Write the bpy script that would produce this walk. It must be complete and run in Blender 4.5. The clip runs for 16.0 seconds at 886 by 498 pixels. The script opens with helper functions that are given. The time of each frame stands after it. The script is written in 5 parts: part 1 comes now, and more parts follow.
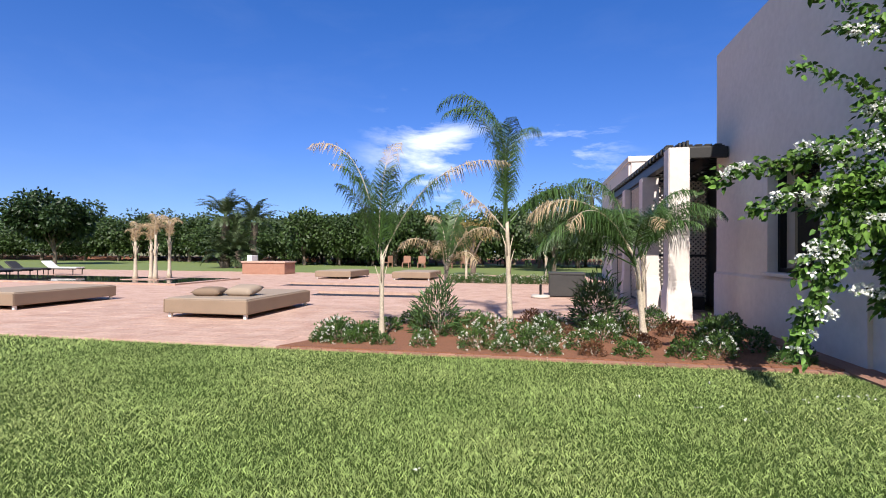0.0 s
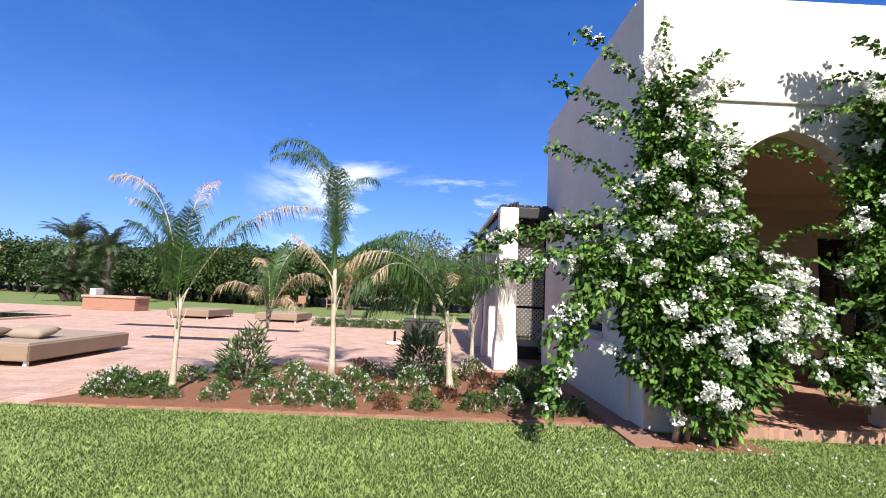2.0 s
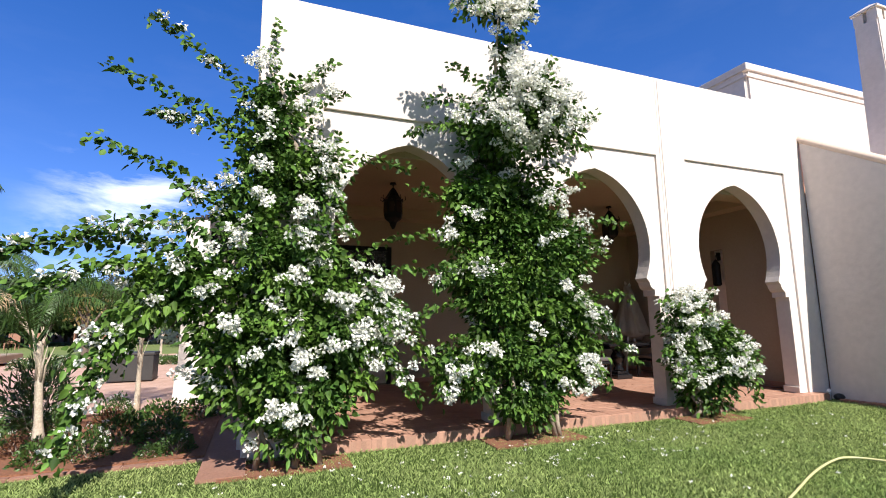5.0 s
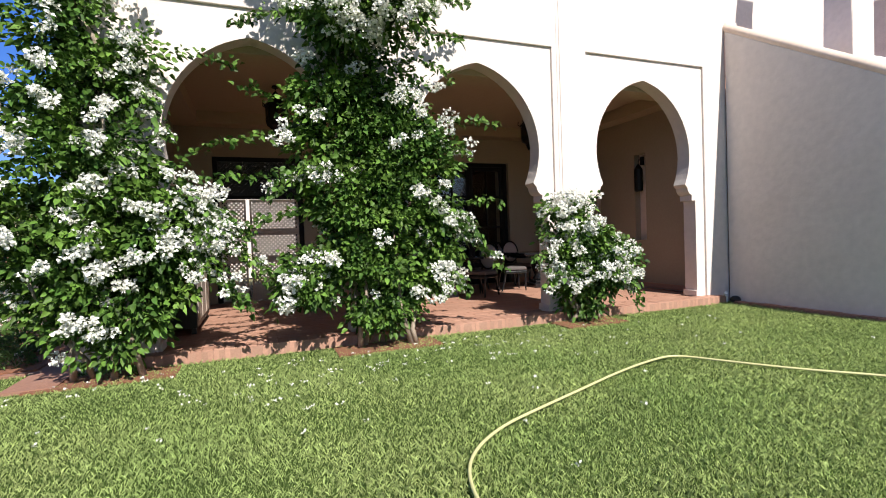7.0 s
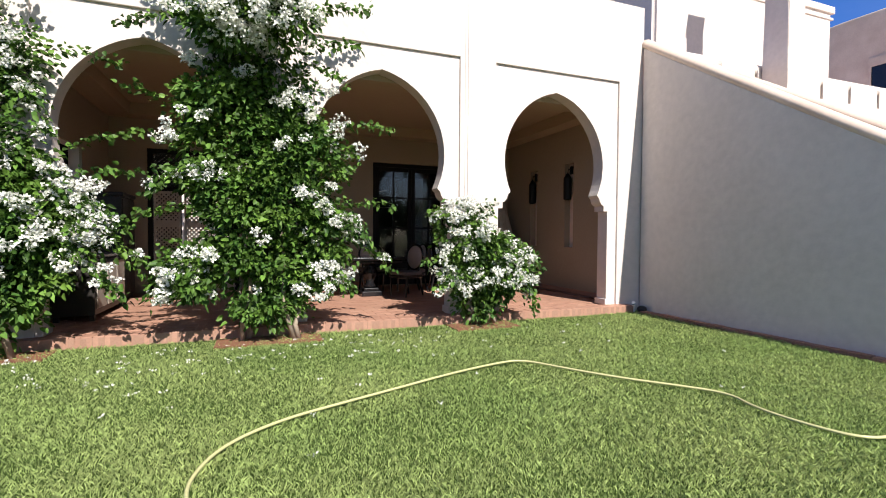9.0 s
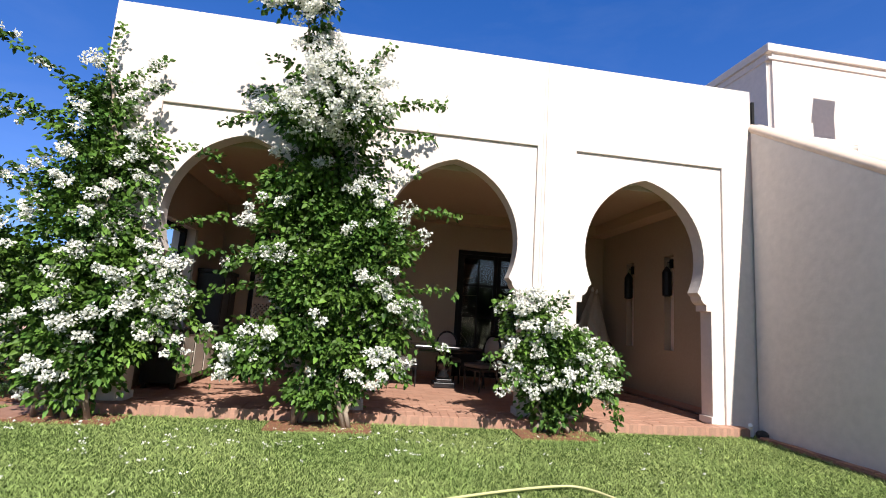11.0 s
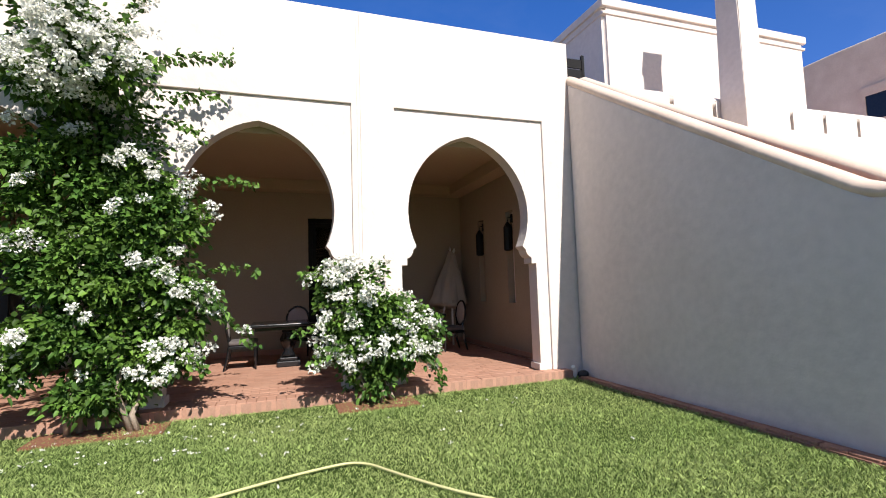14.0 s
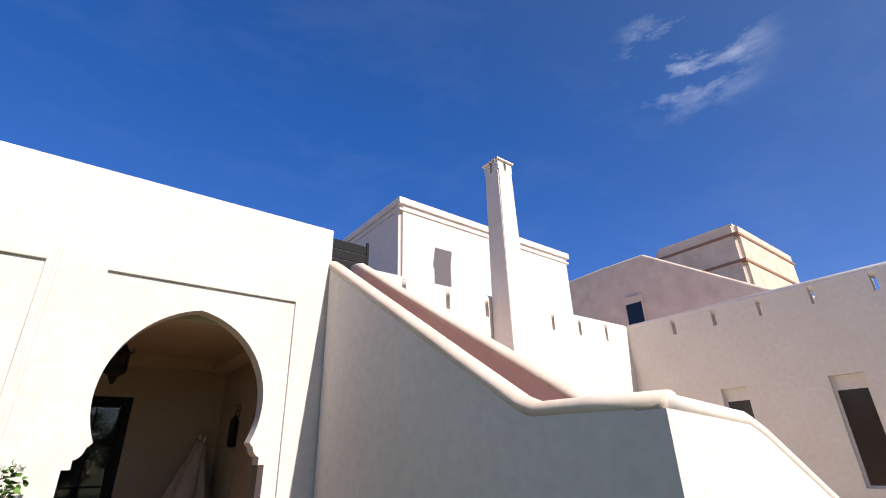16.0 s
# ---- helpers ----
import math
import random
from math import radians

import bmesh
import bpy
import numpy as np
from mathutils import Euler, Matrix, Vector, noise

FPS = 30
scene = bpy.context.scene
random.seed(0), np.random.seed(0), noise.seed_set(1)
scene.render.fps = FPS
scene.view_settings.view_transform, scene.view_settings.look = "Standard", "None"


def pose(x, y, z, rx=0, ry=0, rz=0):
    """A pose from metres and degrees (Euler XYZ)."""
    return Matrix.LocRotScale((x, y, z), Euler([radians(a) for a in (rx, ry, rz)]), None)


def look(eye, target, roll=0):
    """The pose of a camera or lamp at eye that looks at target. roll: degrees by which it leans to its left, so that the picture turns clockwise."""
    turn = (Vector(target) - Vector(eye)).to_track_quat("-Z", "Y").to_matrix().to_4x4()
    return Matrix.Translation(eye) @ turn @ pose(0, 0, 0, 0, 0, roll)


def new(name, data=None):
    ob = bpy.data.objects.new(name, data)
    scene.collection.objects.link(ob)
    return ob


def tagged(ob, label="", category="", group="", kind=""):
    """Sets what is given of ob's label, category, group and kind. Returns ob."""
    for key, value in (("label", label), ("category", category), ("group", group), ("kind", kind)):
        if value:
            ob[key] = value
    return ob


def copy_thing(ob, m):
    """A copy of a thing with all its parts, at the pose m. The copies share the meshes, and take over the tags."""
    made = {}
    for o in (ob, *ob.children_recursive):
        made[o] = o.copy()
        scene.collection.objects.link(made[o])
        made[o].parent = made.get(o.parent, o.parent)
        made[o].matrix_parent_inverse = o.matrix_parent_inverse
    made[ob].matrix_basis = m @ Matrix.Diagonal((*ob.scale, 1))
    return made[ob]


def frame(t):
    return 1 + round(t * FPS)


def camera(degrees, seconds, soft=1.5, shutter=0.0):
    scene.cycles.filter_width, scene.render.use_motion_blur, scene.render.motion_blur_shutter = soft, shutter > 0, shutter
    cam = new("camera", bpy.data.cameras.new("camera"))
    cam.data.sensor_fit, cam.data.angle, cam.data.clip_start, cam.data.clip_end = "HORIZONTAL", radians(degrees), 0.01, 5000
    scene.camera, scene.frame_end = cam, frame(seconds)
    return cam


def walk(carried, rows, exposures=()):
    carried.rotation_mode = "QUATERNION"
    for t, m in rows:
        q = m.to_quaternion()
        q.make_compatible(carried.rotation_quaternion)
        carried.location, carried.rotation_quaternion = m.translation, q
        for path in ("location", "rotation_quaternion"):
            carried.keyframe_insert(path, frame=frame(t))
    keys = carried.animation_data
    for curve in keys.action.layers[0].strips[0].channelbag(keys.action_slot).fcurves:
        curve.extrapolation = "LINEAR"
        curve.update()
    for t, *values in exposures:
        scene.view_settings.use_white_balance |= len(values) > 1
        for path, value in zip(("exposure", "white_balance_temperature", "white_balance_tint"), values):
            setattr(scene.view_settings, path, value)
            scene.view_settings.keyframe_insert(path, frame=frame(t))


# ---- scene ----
cam = camera(85.7, 16.0, soft=1.0)
PATH = [
    (0, (-0.072, 0.025, 1.319), (-0.449, 1.99, 1.331), 0.3),
    (0.5, (0.028, 0.055, 1.308), (-0.186, 2.043, 1.32), -0.2),
    (1, (0.302, 0.038, 1.338), (0.321, 2.038, 1.346), 0.3),
    (1.5, (0.699, 0.07, 1.408), (0.736, 2.069, 1.442), 2.6),
    (2, (1.153, 0.14, 1.469), (1.184, 2.13, 1.663), 2.5),
    (2.5, (1.575, 0.169, 1.449), (1.736, 2.14, 1.743), 1.6),
    (3, (2.011, 0.189, 1.421), (2.299, 2.145, 1.717), 2.1),
    (3.5, (2.544, 0.179, 1.421), (2.963, 2.111, 1.726), 1.1),
    (4, (2.951, 0.145, 1.477), (3.531, 2.031, 1.801), 1.2),
    (6.3, (4.959, 0.04, 1.302), (5.734, 1.878, 1.451), -1.3),
    (6.5, (5.139, -0.017, 1.29), (5.887, 1.837, 1.349), -1.8),
    (7, (5.542, -0.22, 1.291), (6.261, 1.645, 1.243), -2.0),
    (7.5, (5.873, -0.486, 1.256), (6.603, 1.374, 1.184), -0.8),
    (8, (6.263, -0.665, 1.176), (7.053, 1.165, 1.019), -2.1),
    (8.5, (6.604, -0.819, 1.261), (7.472, 0.975, 1.1), -2.9),
    (9, (6.797, -0.933, 1.33), (7.524, 0.929, 1.274), 0.4),
    (9.5, (6.962, -0.969, 1.347), (7.515, 0.953, 1.378), 0.5),
    (9.7, (6.996, -0.965, 1.347), (7.504, 0.967, 1.433), 0.6),
    (11.8, (7.758, -0.699, 1.4), (7.884, 1.265, 1.755), 2.7),
    (12, (7.819, -0.708, 1.401), (7.907, 1.256, 1.769), 1.9),
    (12.5, (7.981, -0.719, 1.378), (8.005, 1.25, 1.731), 2.8),
    (13, (8.086, -0.597, 1.298), (8.139, 1.381, 1.586), 1.5),
    (13.5, (8.317, -0.61, 1.32), (8.594, 1.362, 1.51), -0.8),
    (14, (8.738, -0.724, 1.47), (9.389, 1.161, 1.623), -1.8),
    (14.5, (9.104, -0.815, 1.607), (10.076, 0.919, 1.834), -0.6),
    (15, (9.427, -0.85, 1.721), (10.498, 0.769, 2.2), -2.2),
    (15.5, (9.764, -0.957, 1.777), (10.791, 0.606, 2.485), -1.7),
    (16, (10.207, -1.083, 1.748), (11.337, 0.353, 2.562), -1.7),
]

walk(cam, [(t, look(eye, target, roll)) for t, eye, target, roll in PATH], exposures=[(0, 0.52), (1.0, 0.60), (2.5, 0.74), (4.0, 0.68), (6.5, 0.6), (9.5, 0.58), (12.5, 0.62), (14.0, 0.56), (15.5, 0.38), (16, 0.43)])

# ---- world, sun, exposure ----
TRAVEL = Vector((-0.15, 1.0, -0.98)).normalized()      # the way the sunlight goes
world = bpy.data.worlds.new("sky_world")
scene.world = world
world.use_nodes = True
wn, wl = world.node_tree.nodes, world.node_tree.links
wn.clear()
sky = wn.new("ShaderNodeTexSky")
sky.sky_type = "NISHITA"
sky.sun_disc = False
sky.sun_elevation = math.asin(-TRAVEL.z)
sky.sun_rotation = math.atan2(-TRAVEL.x, -TRAVEL.y)
sky.air_density, sky.dust_density, sky.ozone_density = 1.0, 0.4, 3.5
sky.altitude = 450
hs = wn.new("ShaderNodeMix")
hs.data_type, hs.blend_type = "RGBA", "MULTIPLY"
hs.inputs["Factor"].default_value = 1.0
tc = wn.new("ShaderNodeTexCoord")
height = wn.new("ShaderNodeSeparateXYZ")
rise = wn.new("ShaderNodeMapRange")
rise.inputs["From Min"].default_value, rise.inputs["From Max"].default_value = 0.12, 0.62
tint = wn.new("ShaderNodeMix")
tint.data_type = "RGBA"
tint.inputs["A"].default_value = (0.68, 0.88, 1.50, 1)
tint.inputs["B"].default_value = (0.36, 0.98, 1.88, 1)
wl.new(tc.outputs["Generated"], height.inputs[0])
wl.new(height.outputs["Z"], rise.inputs["Value"])
wl.new(rise.outputs[0], tint.inputs["Factor"])
# the blue pales towards the sun
toward = wn.new("ShaderNodeVectorMath")
toward.operation = "DOT_PRODUCT"
toward.inputs[1].default_value = -TRAVEL
pale = wn.new("ShaderNodeMapRange")
pale.interpolation_type = "SMOOTHSTEP"
pale.inputs["From Min"].default_value, pale.inputs["From Max"].default_value = -0.1, 1.0
glow = wn.new("ShaderNodeMix")
glow.data_type = "RGBA"
glow.inputs["B"].default_value = (1.15, 1.02, 1.0, 1)
wl.new(tc.outputs["Generated"], toward.inputs[0])
wl.new(toward.outputs["Value"], pale.inputs["Value"])
wl.new(pale.outputs[0], glow.inputs["Factor"])
wl.new(tint.outputs["Result"], glow.inputs["A"])
wl.new(glow.outputs["Result"], hs.inputs["B"])
mp = wn.new("ShaderNodeMapping")
mp.inputs["Rotation"].default_value = (0.3, 0.2, 0.5)
mp.inputs["Scale"].default_value = (2.4, 3.0, 7.5)
cn = wn.new("ShaderNodeTexNoise")
cn.inputs["Scale"].default_value, cn.inputs["Detail"].default_value, cn.inputs["Roughness"].default_value = 1.5, 9, 0.62
cn.inputs["Distortion"].default_value = 0.25
cr = wn.new("ShaderNodeMapRange")
cr.inputs["From Min"].default_value, cr.inputs["From Max"].default_value = 0.49, 0.68
cr.inputs["To Max"].default_value = 0.9
mixc = wn.new("ShaderNodeMix")
mixc.data_type = "RGBA"
mixc.inputs["B"].default_value = (15.0, 15.6, 16.6, 1)
bg = wn.new("ShaderNodeBackground")
bg.inputs["Strength"].default_value = 0.07
wo = wn.new("ShaderNodeOutputWorld")
wl.new(sky.outputs[0], hs.inputs["A"])
wl.new(tc.outputs["Generated"], mp.inputs["Vector"])
wl.new(mp.outputs[0], cn.inputs["Vector"])
wl.new(cn.outputs[0], cr.inputs["Value"])



def cloud_bank(direction, near, far, top):
    """How much cloud may stand round a direction of the sky."""
    dist = wn.new("ShaderNodeVectorMath")
    dist.operation = "DISTANCE"
    dist.inputs[1].default_value = Vector(direction).normalized()
    wl.new(tc.outputs["Generated"], dist.inputs[0])
    r = wn.new("ShaderNodeMapRange")
    r.interpolation_type = "SMOOTHSTEP"
    r.inputs["From Min"].default_value, r.inputs["From Max"].default_value = near, far
    r.inputs["To Min"].default_value, r.inputs["To Max"].default_value = top, 0.012
    wl.new(dist.outputs["Value"], r.inputs["Value"])
    return r.outputs[0]


banks = [cloud_bank((-0.20, 0.96, 0.17), 0.02, 0.2, 1.0), cloud_bank((0.06, 0.98, 0.165), 0.02, 0.17, 1.0), cloud_bank((0.73, 0.22, 0.65), 0.03, 0.15, 0.5)]
most = banks[0]
for other_bank in banks[1:]:
    mx = wn.new("ShaderNodeMath")
    mx.operation = "MAXIMUM"
    wl.new(most, mx.inputs[0])
    wl.new(other_bank, mx.inputs[1])
    most = mx.outputs[0]
cm = wn.new("ShaderNodeMath")
cm.operation = "MULTIPLY"
wl.new(cr.outputs[0], cm.inputs[0])
wl.new(most, cm.inputs[1])
wl.new(cm.outputs[0], mixc.inputs["Factor"])
wl.new(hs.outputs["Result"], mixc.inputs["A"])
wl.new(mixc.outputs["Result"], bg.inputs["Color"])
wl.new(bg.outputs[0], wo.inputs["Surface"])
sun_data = bpy.data.lights.new("sun", "SUN")
sun_data.energy, sun_data.angle, sun_data.color = 4.8, radians(0.55), (1.0, 0.955, 0.895)
sun = new("sun", sun_data)
sun.matrix_world = look((0, -20, 30), Vector((0, -20, 30)) + TRAVEL)


# ---- materials ----
def mat(name, base, rough=0.7, var=0.15, scale=3.0, fine=60.0, bump=0.2, metal=0.0, second=None, second_amount=0.5,
        spec=0.5, island=0.0, trans=0.0, dist=0.01, obj_random=0.0, sheen=0.0):
    """A surface with large stains, a fine grain and relief; all sizes in metres."""
    m = bpy.data.materials.new(name)
    m.use_nodes = True
    n, l = m.node_tree.nodes, m.node_tree.links
    b = n["Principled BSDF"]
    b.inputs["Roughness"].default_value = rough
    b.inputs["Metallic"].default_value = metal
    b.inputs["Specular IOR Level"].default_value = spec
    g = n.new("ShaderNodeNewGeometry")
    big = n.new("ShaderNodeTexNoise")
    big.inputs["Scale"].default_value, big.inputs["Detail"].default_value = scale, 6
    small = n.new("ShaderNodeTexNoise")
    small.inputs["Scale"].default_value, small.inputs["Detail"].default_value = fine, 4
    l.new(g.outputs["Position"], big.inputs["Vector"])
    l.new(g.outputs["Position"], small.inputs["Vector"])
    ramp = n.new("ShaderNodeMapRange")
    ramp.inputs["From Min"].default_value, ramp.inputs["From Max"].default_value = 0.3, 0.7
    l.new(big.outputs[0], ramp.inputs["Value"])
    mix = n.new("ShaderNodeMix")
    mix.data_type = "RGBA"
    mix.inputs["A"].default_value = (*base, 1)
    other = second or tuple(c * (1 - var) for c in base)
    mix.inputs["B"].default_value = (*other, 1)
    mul = n.new("ShaderNodeMath")
    mul.operation = "MULTIPLY"
    mul.inputs[1].default_value = second_amount if second else 1.0
    l.new(ramp.outputs[0], mul.inputs[0])
    l.new(mul.outputs[0], mix.inputs["Factor"])
    val = n.new("ShaderNodeHueSaturation")
    l.new(mix.outputs["Result"], val.inputs["Color"])
    add = n.new("ShaderNodeMapRange")
    add.inputs["From Min"].default_value, add.inputs["From Max"].default_value = 0.25, 0.75
    add.inputs["To Min"].default_value, add.inputs["To Max"].default_value = 1 - var, 1 + var
    l.new(small.outputs[0], add.inputs["Value"])
    value = add.outputs[0]
    for amount, source in ((island, g.outputs["Random Per Island"]), (obj_random, None)):
        if amount:
            if source is None:
                source = n.new("ShaderNodeObjectInfo").outputs["Random"]
            r = n.new("ShaderNodeMapRange")
            r.inputs["To Min"].default_value, r.inputs["To Max"].default_value = 1 - amount, 1 + amount
            l.new(source, r.inputs["Value"])
            q = n.new("ShaderNodeMath")
            q.operation = "MULTIPLY"
            l.new(value, q.inputs[0])
            l.new(r.outputs[0], q.inputs[1])
            value = q.outputs[0]
    l.new(value, val.inputs["Value"])
    l.new(val.outputs[0], b.inputs["Base Color"])
    if bump:
        bp = n.new("ShaderNodeBump")
        bp.inputs["Strength"].default_value, bp.inputs["Distance"].default_value = bump, dist
        l.new(small.outputs[0], bp.inputs["Height"])
        l.new(bp.outputs[0], b.inputs["Normal"])
    if trans:
        tr = n.new("ShaderNodeBsdfTranslucent")
        l.new(val.outputs[0], tr.inputs["Color"])
        ms = n.new("ShaderNodeMixShader")
        ms.inputs[0].default_value = trans
        l.new(b.outputs[0], ms.inputs[1])
        l.new(tr.outputs[0], ms.inputs[2])
        l.new(ms.outputs[0], n["Material Output"].inputs["Surface"])
    return m


def glass_mat(name, tint=(0.9, 0.95, 0.95)):
    m = bpy.data.materials.new(name)
    m.use_nodes = True
    n, l = m.node_tree.nodes, m.node_tree.links
    n.clear()
    t = n.new("ShaderNodeBsdfTransparent")
    t.inputs[0].default_value = (*tint, 1)
    g = n.new("ShaderNodeBsdfGlossy")
    g.inputs["Roughness"].default_value = 0.02
    f = n.new("ShaderNodeFresnel")
    f.inputs["IOR"].default_value = 1.5
    s = n.new("ShaderNodeMixShader")
    o = n.new("ShaderNodeOutputMaterial")
    l.new(f.outputs[0], s.inputs[0])
    l.new(t.outputs[0], s.inputs[1])
    l.new(g.outputs[0], s.inputs[2])
    l.new(s.outputs[0], o.inputs["Surface"])
    return m


PLASTER = mat("lime_plaster", (0.75, 0.665, 0.61), 0.85, 0.055, 1.1, 9, 0.6, second=(0.67, 0.58, 0.515), second_amount=0.55, dist=0.012, spec=0.2)
PLASTER_PINK = mat("pink_plaster", (0.70, 0.50, 0.41), 0.85, 0.06, 1.3, 25, 0.3, second=(0.62, 0.43, 0.35), second_amount=0.6, spec=0.2)
PLASTER_TAN = mat("tan_plaster", (0.76, 0.62, 0.51), 0.85, 0.05, 1.3, 14, 0.3, second=(0.60, 0.45, 0.355), second_amount=0.7, spec=0.2)
# beige wall plaster with the loggia's shade mixed into its colour
PLASTER_SHADED = mat("shaded_loggia_plaster", (0.385, 0.325, 0.245), 0.8, 0.05, 1.0, 30, 0.2, second=(0.35, 0.29, 0.21), spec=0.2)
# ceiling plaster toned down: the shade under the roof is in the colour
CEIL_SHADED = mat("shaded_ceiling_plaster", (0.46, 0.365, 0.255), 0.85, 0.04, 1.0, 30, 0.15, spec=0.2)
TERRA = mat("terracotta_tile", (0.43, 0.23, 0.16), 0.6, 0.12, 2.5, 55, 0.25, second=(0.50, 0.30, 0.215), obj_random=0.08, island=0.08, spec=0.3)
GROUT = mat("terracotta_joint", (0.41, 0.235, 0.165), 0.9, 0.15, 4, 90, 0.3)
PAVE = mat("pink_stone_paving", (0.55, 0.375, 0.295), 0.75, 0.17, 2.2, 24, 0.4, second=(0.42, 0.25, 0.185), second_amount=0.85, spec=0.3, obj_random=0.05, island=0.05)
PAVE_JOINT = mat("paving_joint", (0.47, 0.315, 0.245), 0.9, 0.1, 3, 60, 0.2)
SOIL = mat("red_soil", (0.27, 0.115, 0.06), 0.95, 0.3, 5, 45, 0.9, second=(0.19, 0.08, 0.045), dist=0.03)
LAWN = mat("lawn_soil", (0.065, 0.105, 0.024), 1.0, 0.3, 0.9, 90, 0.8, second=(0.05, 0.07, 0.02), dist=0.03, spec=0.03)
LAWN_FAR = mat("far_ground", (0.17, 0.20, 0.07), 1.0, 0.2, 0.12, 6, 0.4, second=(0.22, 0.15, 0.09), second_amount=0.9, dist=0.03)
BLADE = mat("grass_blade", (0.30, 0.405, 0.13), 0.75, 0.2, 0.55, 7, 0, second=(0.50, 0.53, 0.22), island=0.5, trans=0.25, spec=0.08)
# coarse noise puts shaded gaps and sunlit patches into the leaf colour
LEAF = mat("bougainvillea_leaf", (0.036, 0.092, 0.018), 0.5, 0.25, 3.0, 14, 0, second=(0.21, 0.335, 0.05), island=0.6, trans=0.07, spec=0.2)
BRACT = mat("white_bract", (0.90, 0.89, 0.82), 0.6, 0.04, 2, 20, 0, island=0.06, trans=0.28, spec=0.2)
STEM = mat("woody_stem", (0.40, 0.32, 0.24), 0.85, 0.25, 9, 70, 0.5)
PALM_LEAF = mat("palm_leaflet", (0.05, 0.105, 0.024), 0.45, 0.2, 2, 12, 0, second=(0.10, 0.17, 0.035), island=0.4, trans=0.15)
PALM_DRY = mat("dry_palm_leaflet", (0.53, 0.39, 0.24), 0.7, 0.2, 2, 12, 0, second=(0.42, 0.31, 0.15), island=0.3, trans=0.2)
PALM_TRUNK = mat("palm_sheath", (0.58, 0.49, 0.38), 0.85, 0.25, 7, 50, 0.6, second=(0.36, 0.27, 0.18))
DATE_LEAF = mat("date_palm_leaflet", (0.085, 0.12, 0.05), 0.5, 0.2, 0.6, 9, 0, island=0.35, trans=0.15)
TREE_LEAF = mat("orchard_leaf", (0.032, 0.062, 0.013), 0.55, 0.25, 0.35, 6, 0, second=(0.065, 0.105, 0.02), island=0.45, trans=0.08)
TREE_DARK = mat("broad_tree_leaf", (0.028, 0.06, 0.015), 0.5, 0.25, 0.35, 6, 0, island=0.45, trans=0.08)
BARK = mat("grey_bark", (0.17, 0.13, 0.10), 0.9, 0.3, 5, 30, 0.8)
SHRUB = mat("shrub_leaf", (0.045, 0.095, 0.018), 0.5, 0.2, 3, 20, 0, second=(0.10, 0.17, 0.03), island=0.4, trans=0.1)
SHRUB_RED = mat("red_shrub_leaf", (0.17, 0.075, 0.035), 0.5, 0.2, 3, 20, 0, island=0.4, trans=0.2)
OLEANDER = mat("oleander_leaf", (0.065, 0.125, 0.035), 0.45, 0.2, 3, 20, 0, island=0.35, trans=0.12)
WICKER = mat("taupe_wicker", (0.30, 0.215, 0.15), 0.75, 0.12, 2, 160, 0.5, spec=0.3, dist=0.004)
CUSHION = mat("taupe_canvas", (0.36, 0.28, 0.215), 0.9, 0.08, 3, 200, 0.25, spec=0.2, dist=0.003)
CUSHION_DARK = mat("brown_canvas", (0.24, 0.17, 0.12), 0.9, 0.08, 3, 200, 0.25, spec=0.2, dist=0.003)
WHITE = mat("white_paint", (0.78, 0.76, 0.72), 0.5, 0.03, 2, 40, 0.05)
DARKWOOD = mat("black_stained_wood", (0.030, 0.026, 0.023), 0.45, 0.25, 3, 45, 0.2)
LATTICE = mat("weathered_lattice", (0.60, 0.53, 0.45), 0.7, 0.12, 3, 60, 0.2)
DOORPAINT = mat("black_door_paint", (0.014, 0.013, 0.013), 0.6, 0.15, 3, 60, 0.06, spec=0.15)
LACQUER = mat("black_lacquer", (0.012, 0.012, 0.014), 0.14, 0.1, 3, 60, 0.03)
SEAT = mat("dark_grey_linen", (0.11, 0.095, 0.09), 0.9, 0.06, 4, 220, 0.25, dist=0.003)
FABRIC = mat("grey_linen", (0.42, 0.37, 0.34), 0.9, 0.06, 4, 220, 0.25, dist=0.003)
CANVAS = mat("cream_canvas", (0.52, 0.46, 0.37), 0.9, 0.07, 3, 90, 0.3)
IRON = mat("black_iron", (0.018, 0.017, 0.017), 0.5, 0.2, 5, 60, 0.15, metal=0.6)
GREYWICKER = mat("dark_grey_wicker", (0.045, 0.042, 0.04), 0.6, 0.2, 3, 150, 0.5, dist=0.004)
HOSE = mat("yellow_hose", (0.60, 0.57, 0.27), 0.4, 0.05, 3, 40, 0.03)
BRICK = mat("brick_border", (0.30, 0.15, 0.10), 0.85, 0.2, 5, 60, 0.5, second=(0.36, 0.20, 0.14), obj_random=0.2)
# near-black in place of indoor shade, not a wall paint
ROOM_SHADE = mat("room_wall_shade", (0.03, 0.026, 0.022), 0.9, 0.1, 1, 20, 0.1)
GLASS = glass_mat("window_glass")
LAMPGLASS = mat("dark_lantern_glass", (0.05, 0.04, 0.035), 0.2, 0.1, 4, 40, 0.0)
WATER = mat("pool_water", (0.012, 0.022, 0.028), 0.03, 0.1, 0.6, 5, 0.08, spec=0.5)
BASIN = mat("grey_slate", (0.02, 0.02, 0.02), 0.6, 0.15, 2, 40, 0.2)


# ---- building helpers ----
def obj(name, bm, material, smooth=False):
    me = bpy.data.meshes.new(name)
    bmesh.ops.recalc_face_normals(bm, faces=bm.faces)
    bm.to_mesh(me)
    bm.free()
    me.materials.append(material)
    if smooth:
        me.shade_smooth()
    return new(name, me)


def part(name, bm, material, parent, label="", smooth=False):
    ob = obj(name, bm, material, smooth)
    ob.parent = parent
    return tagged(ob, label)


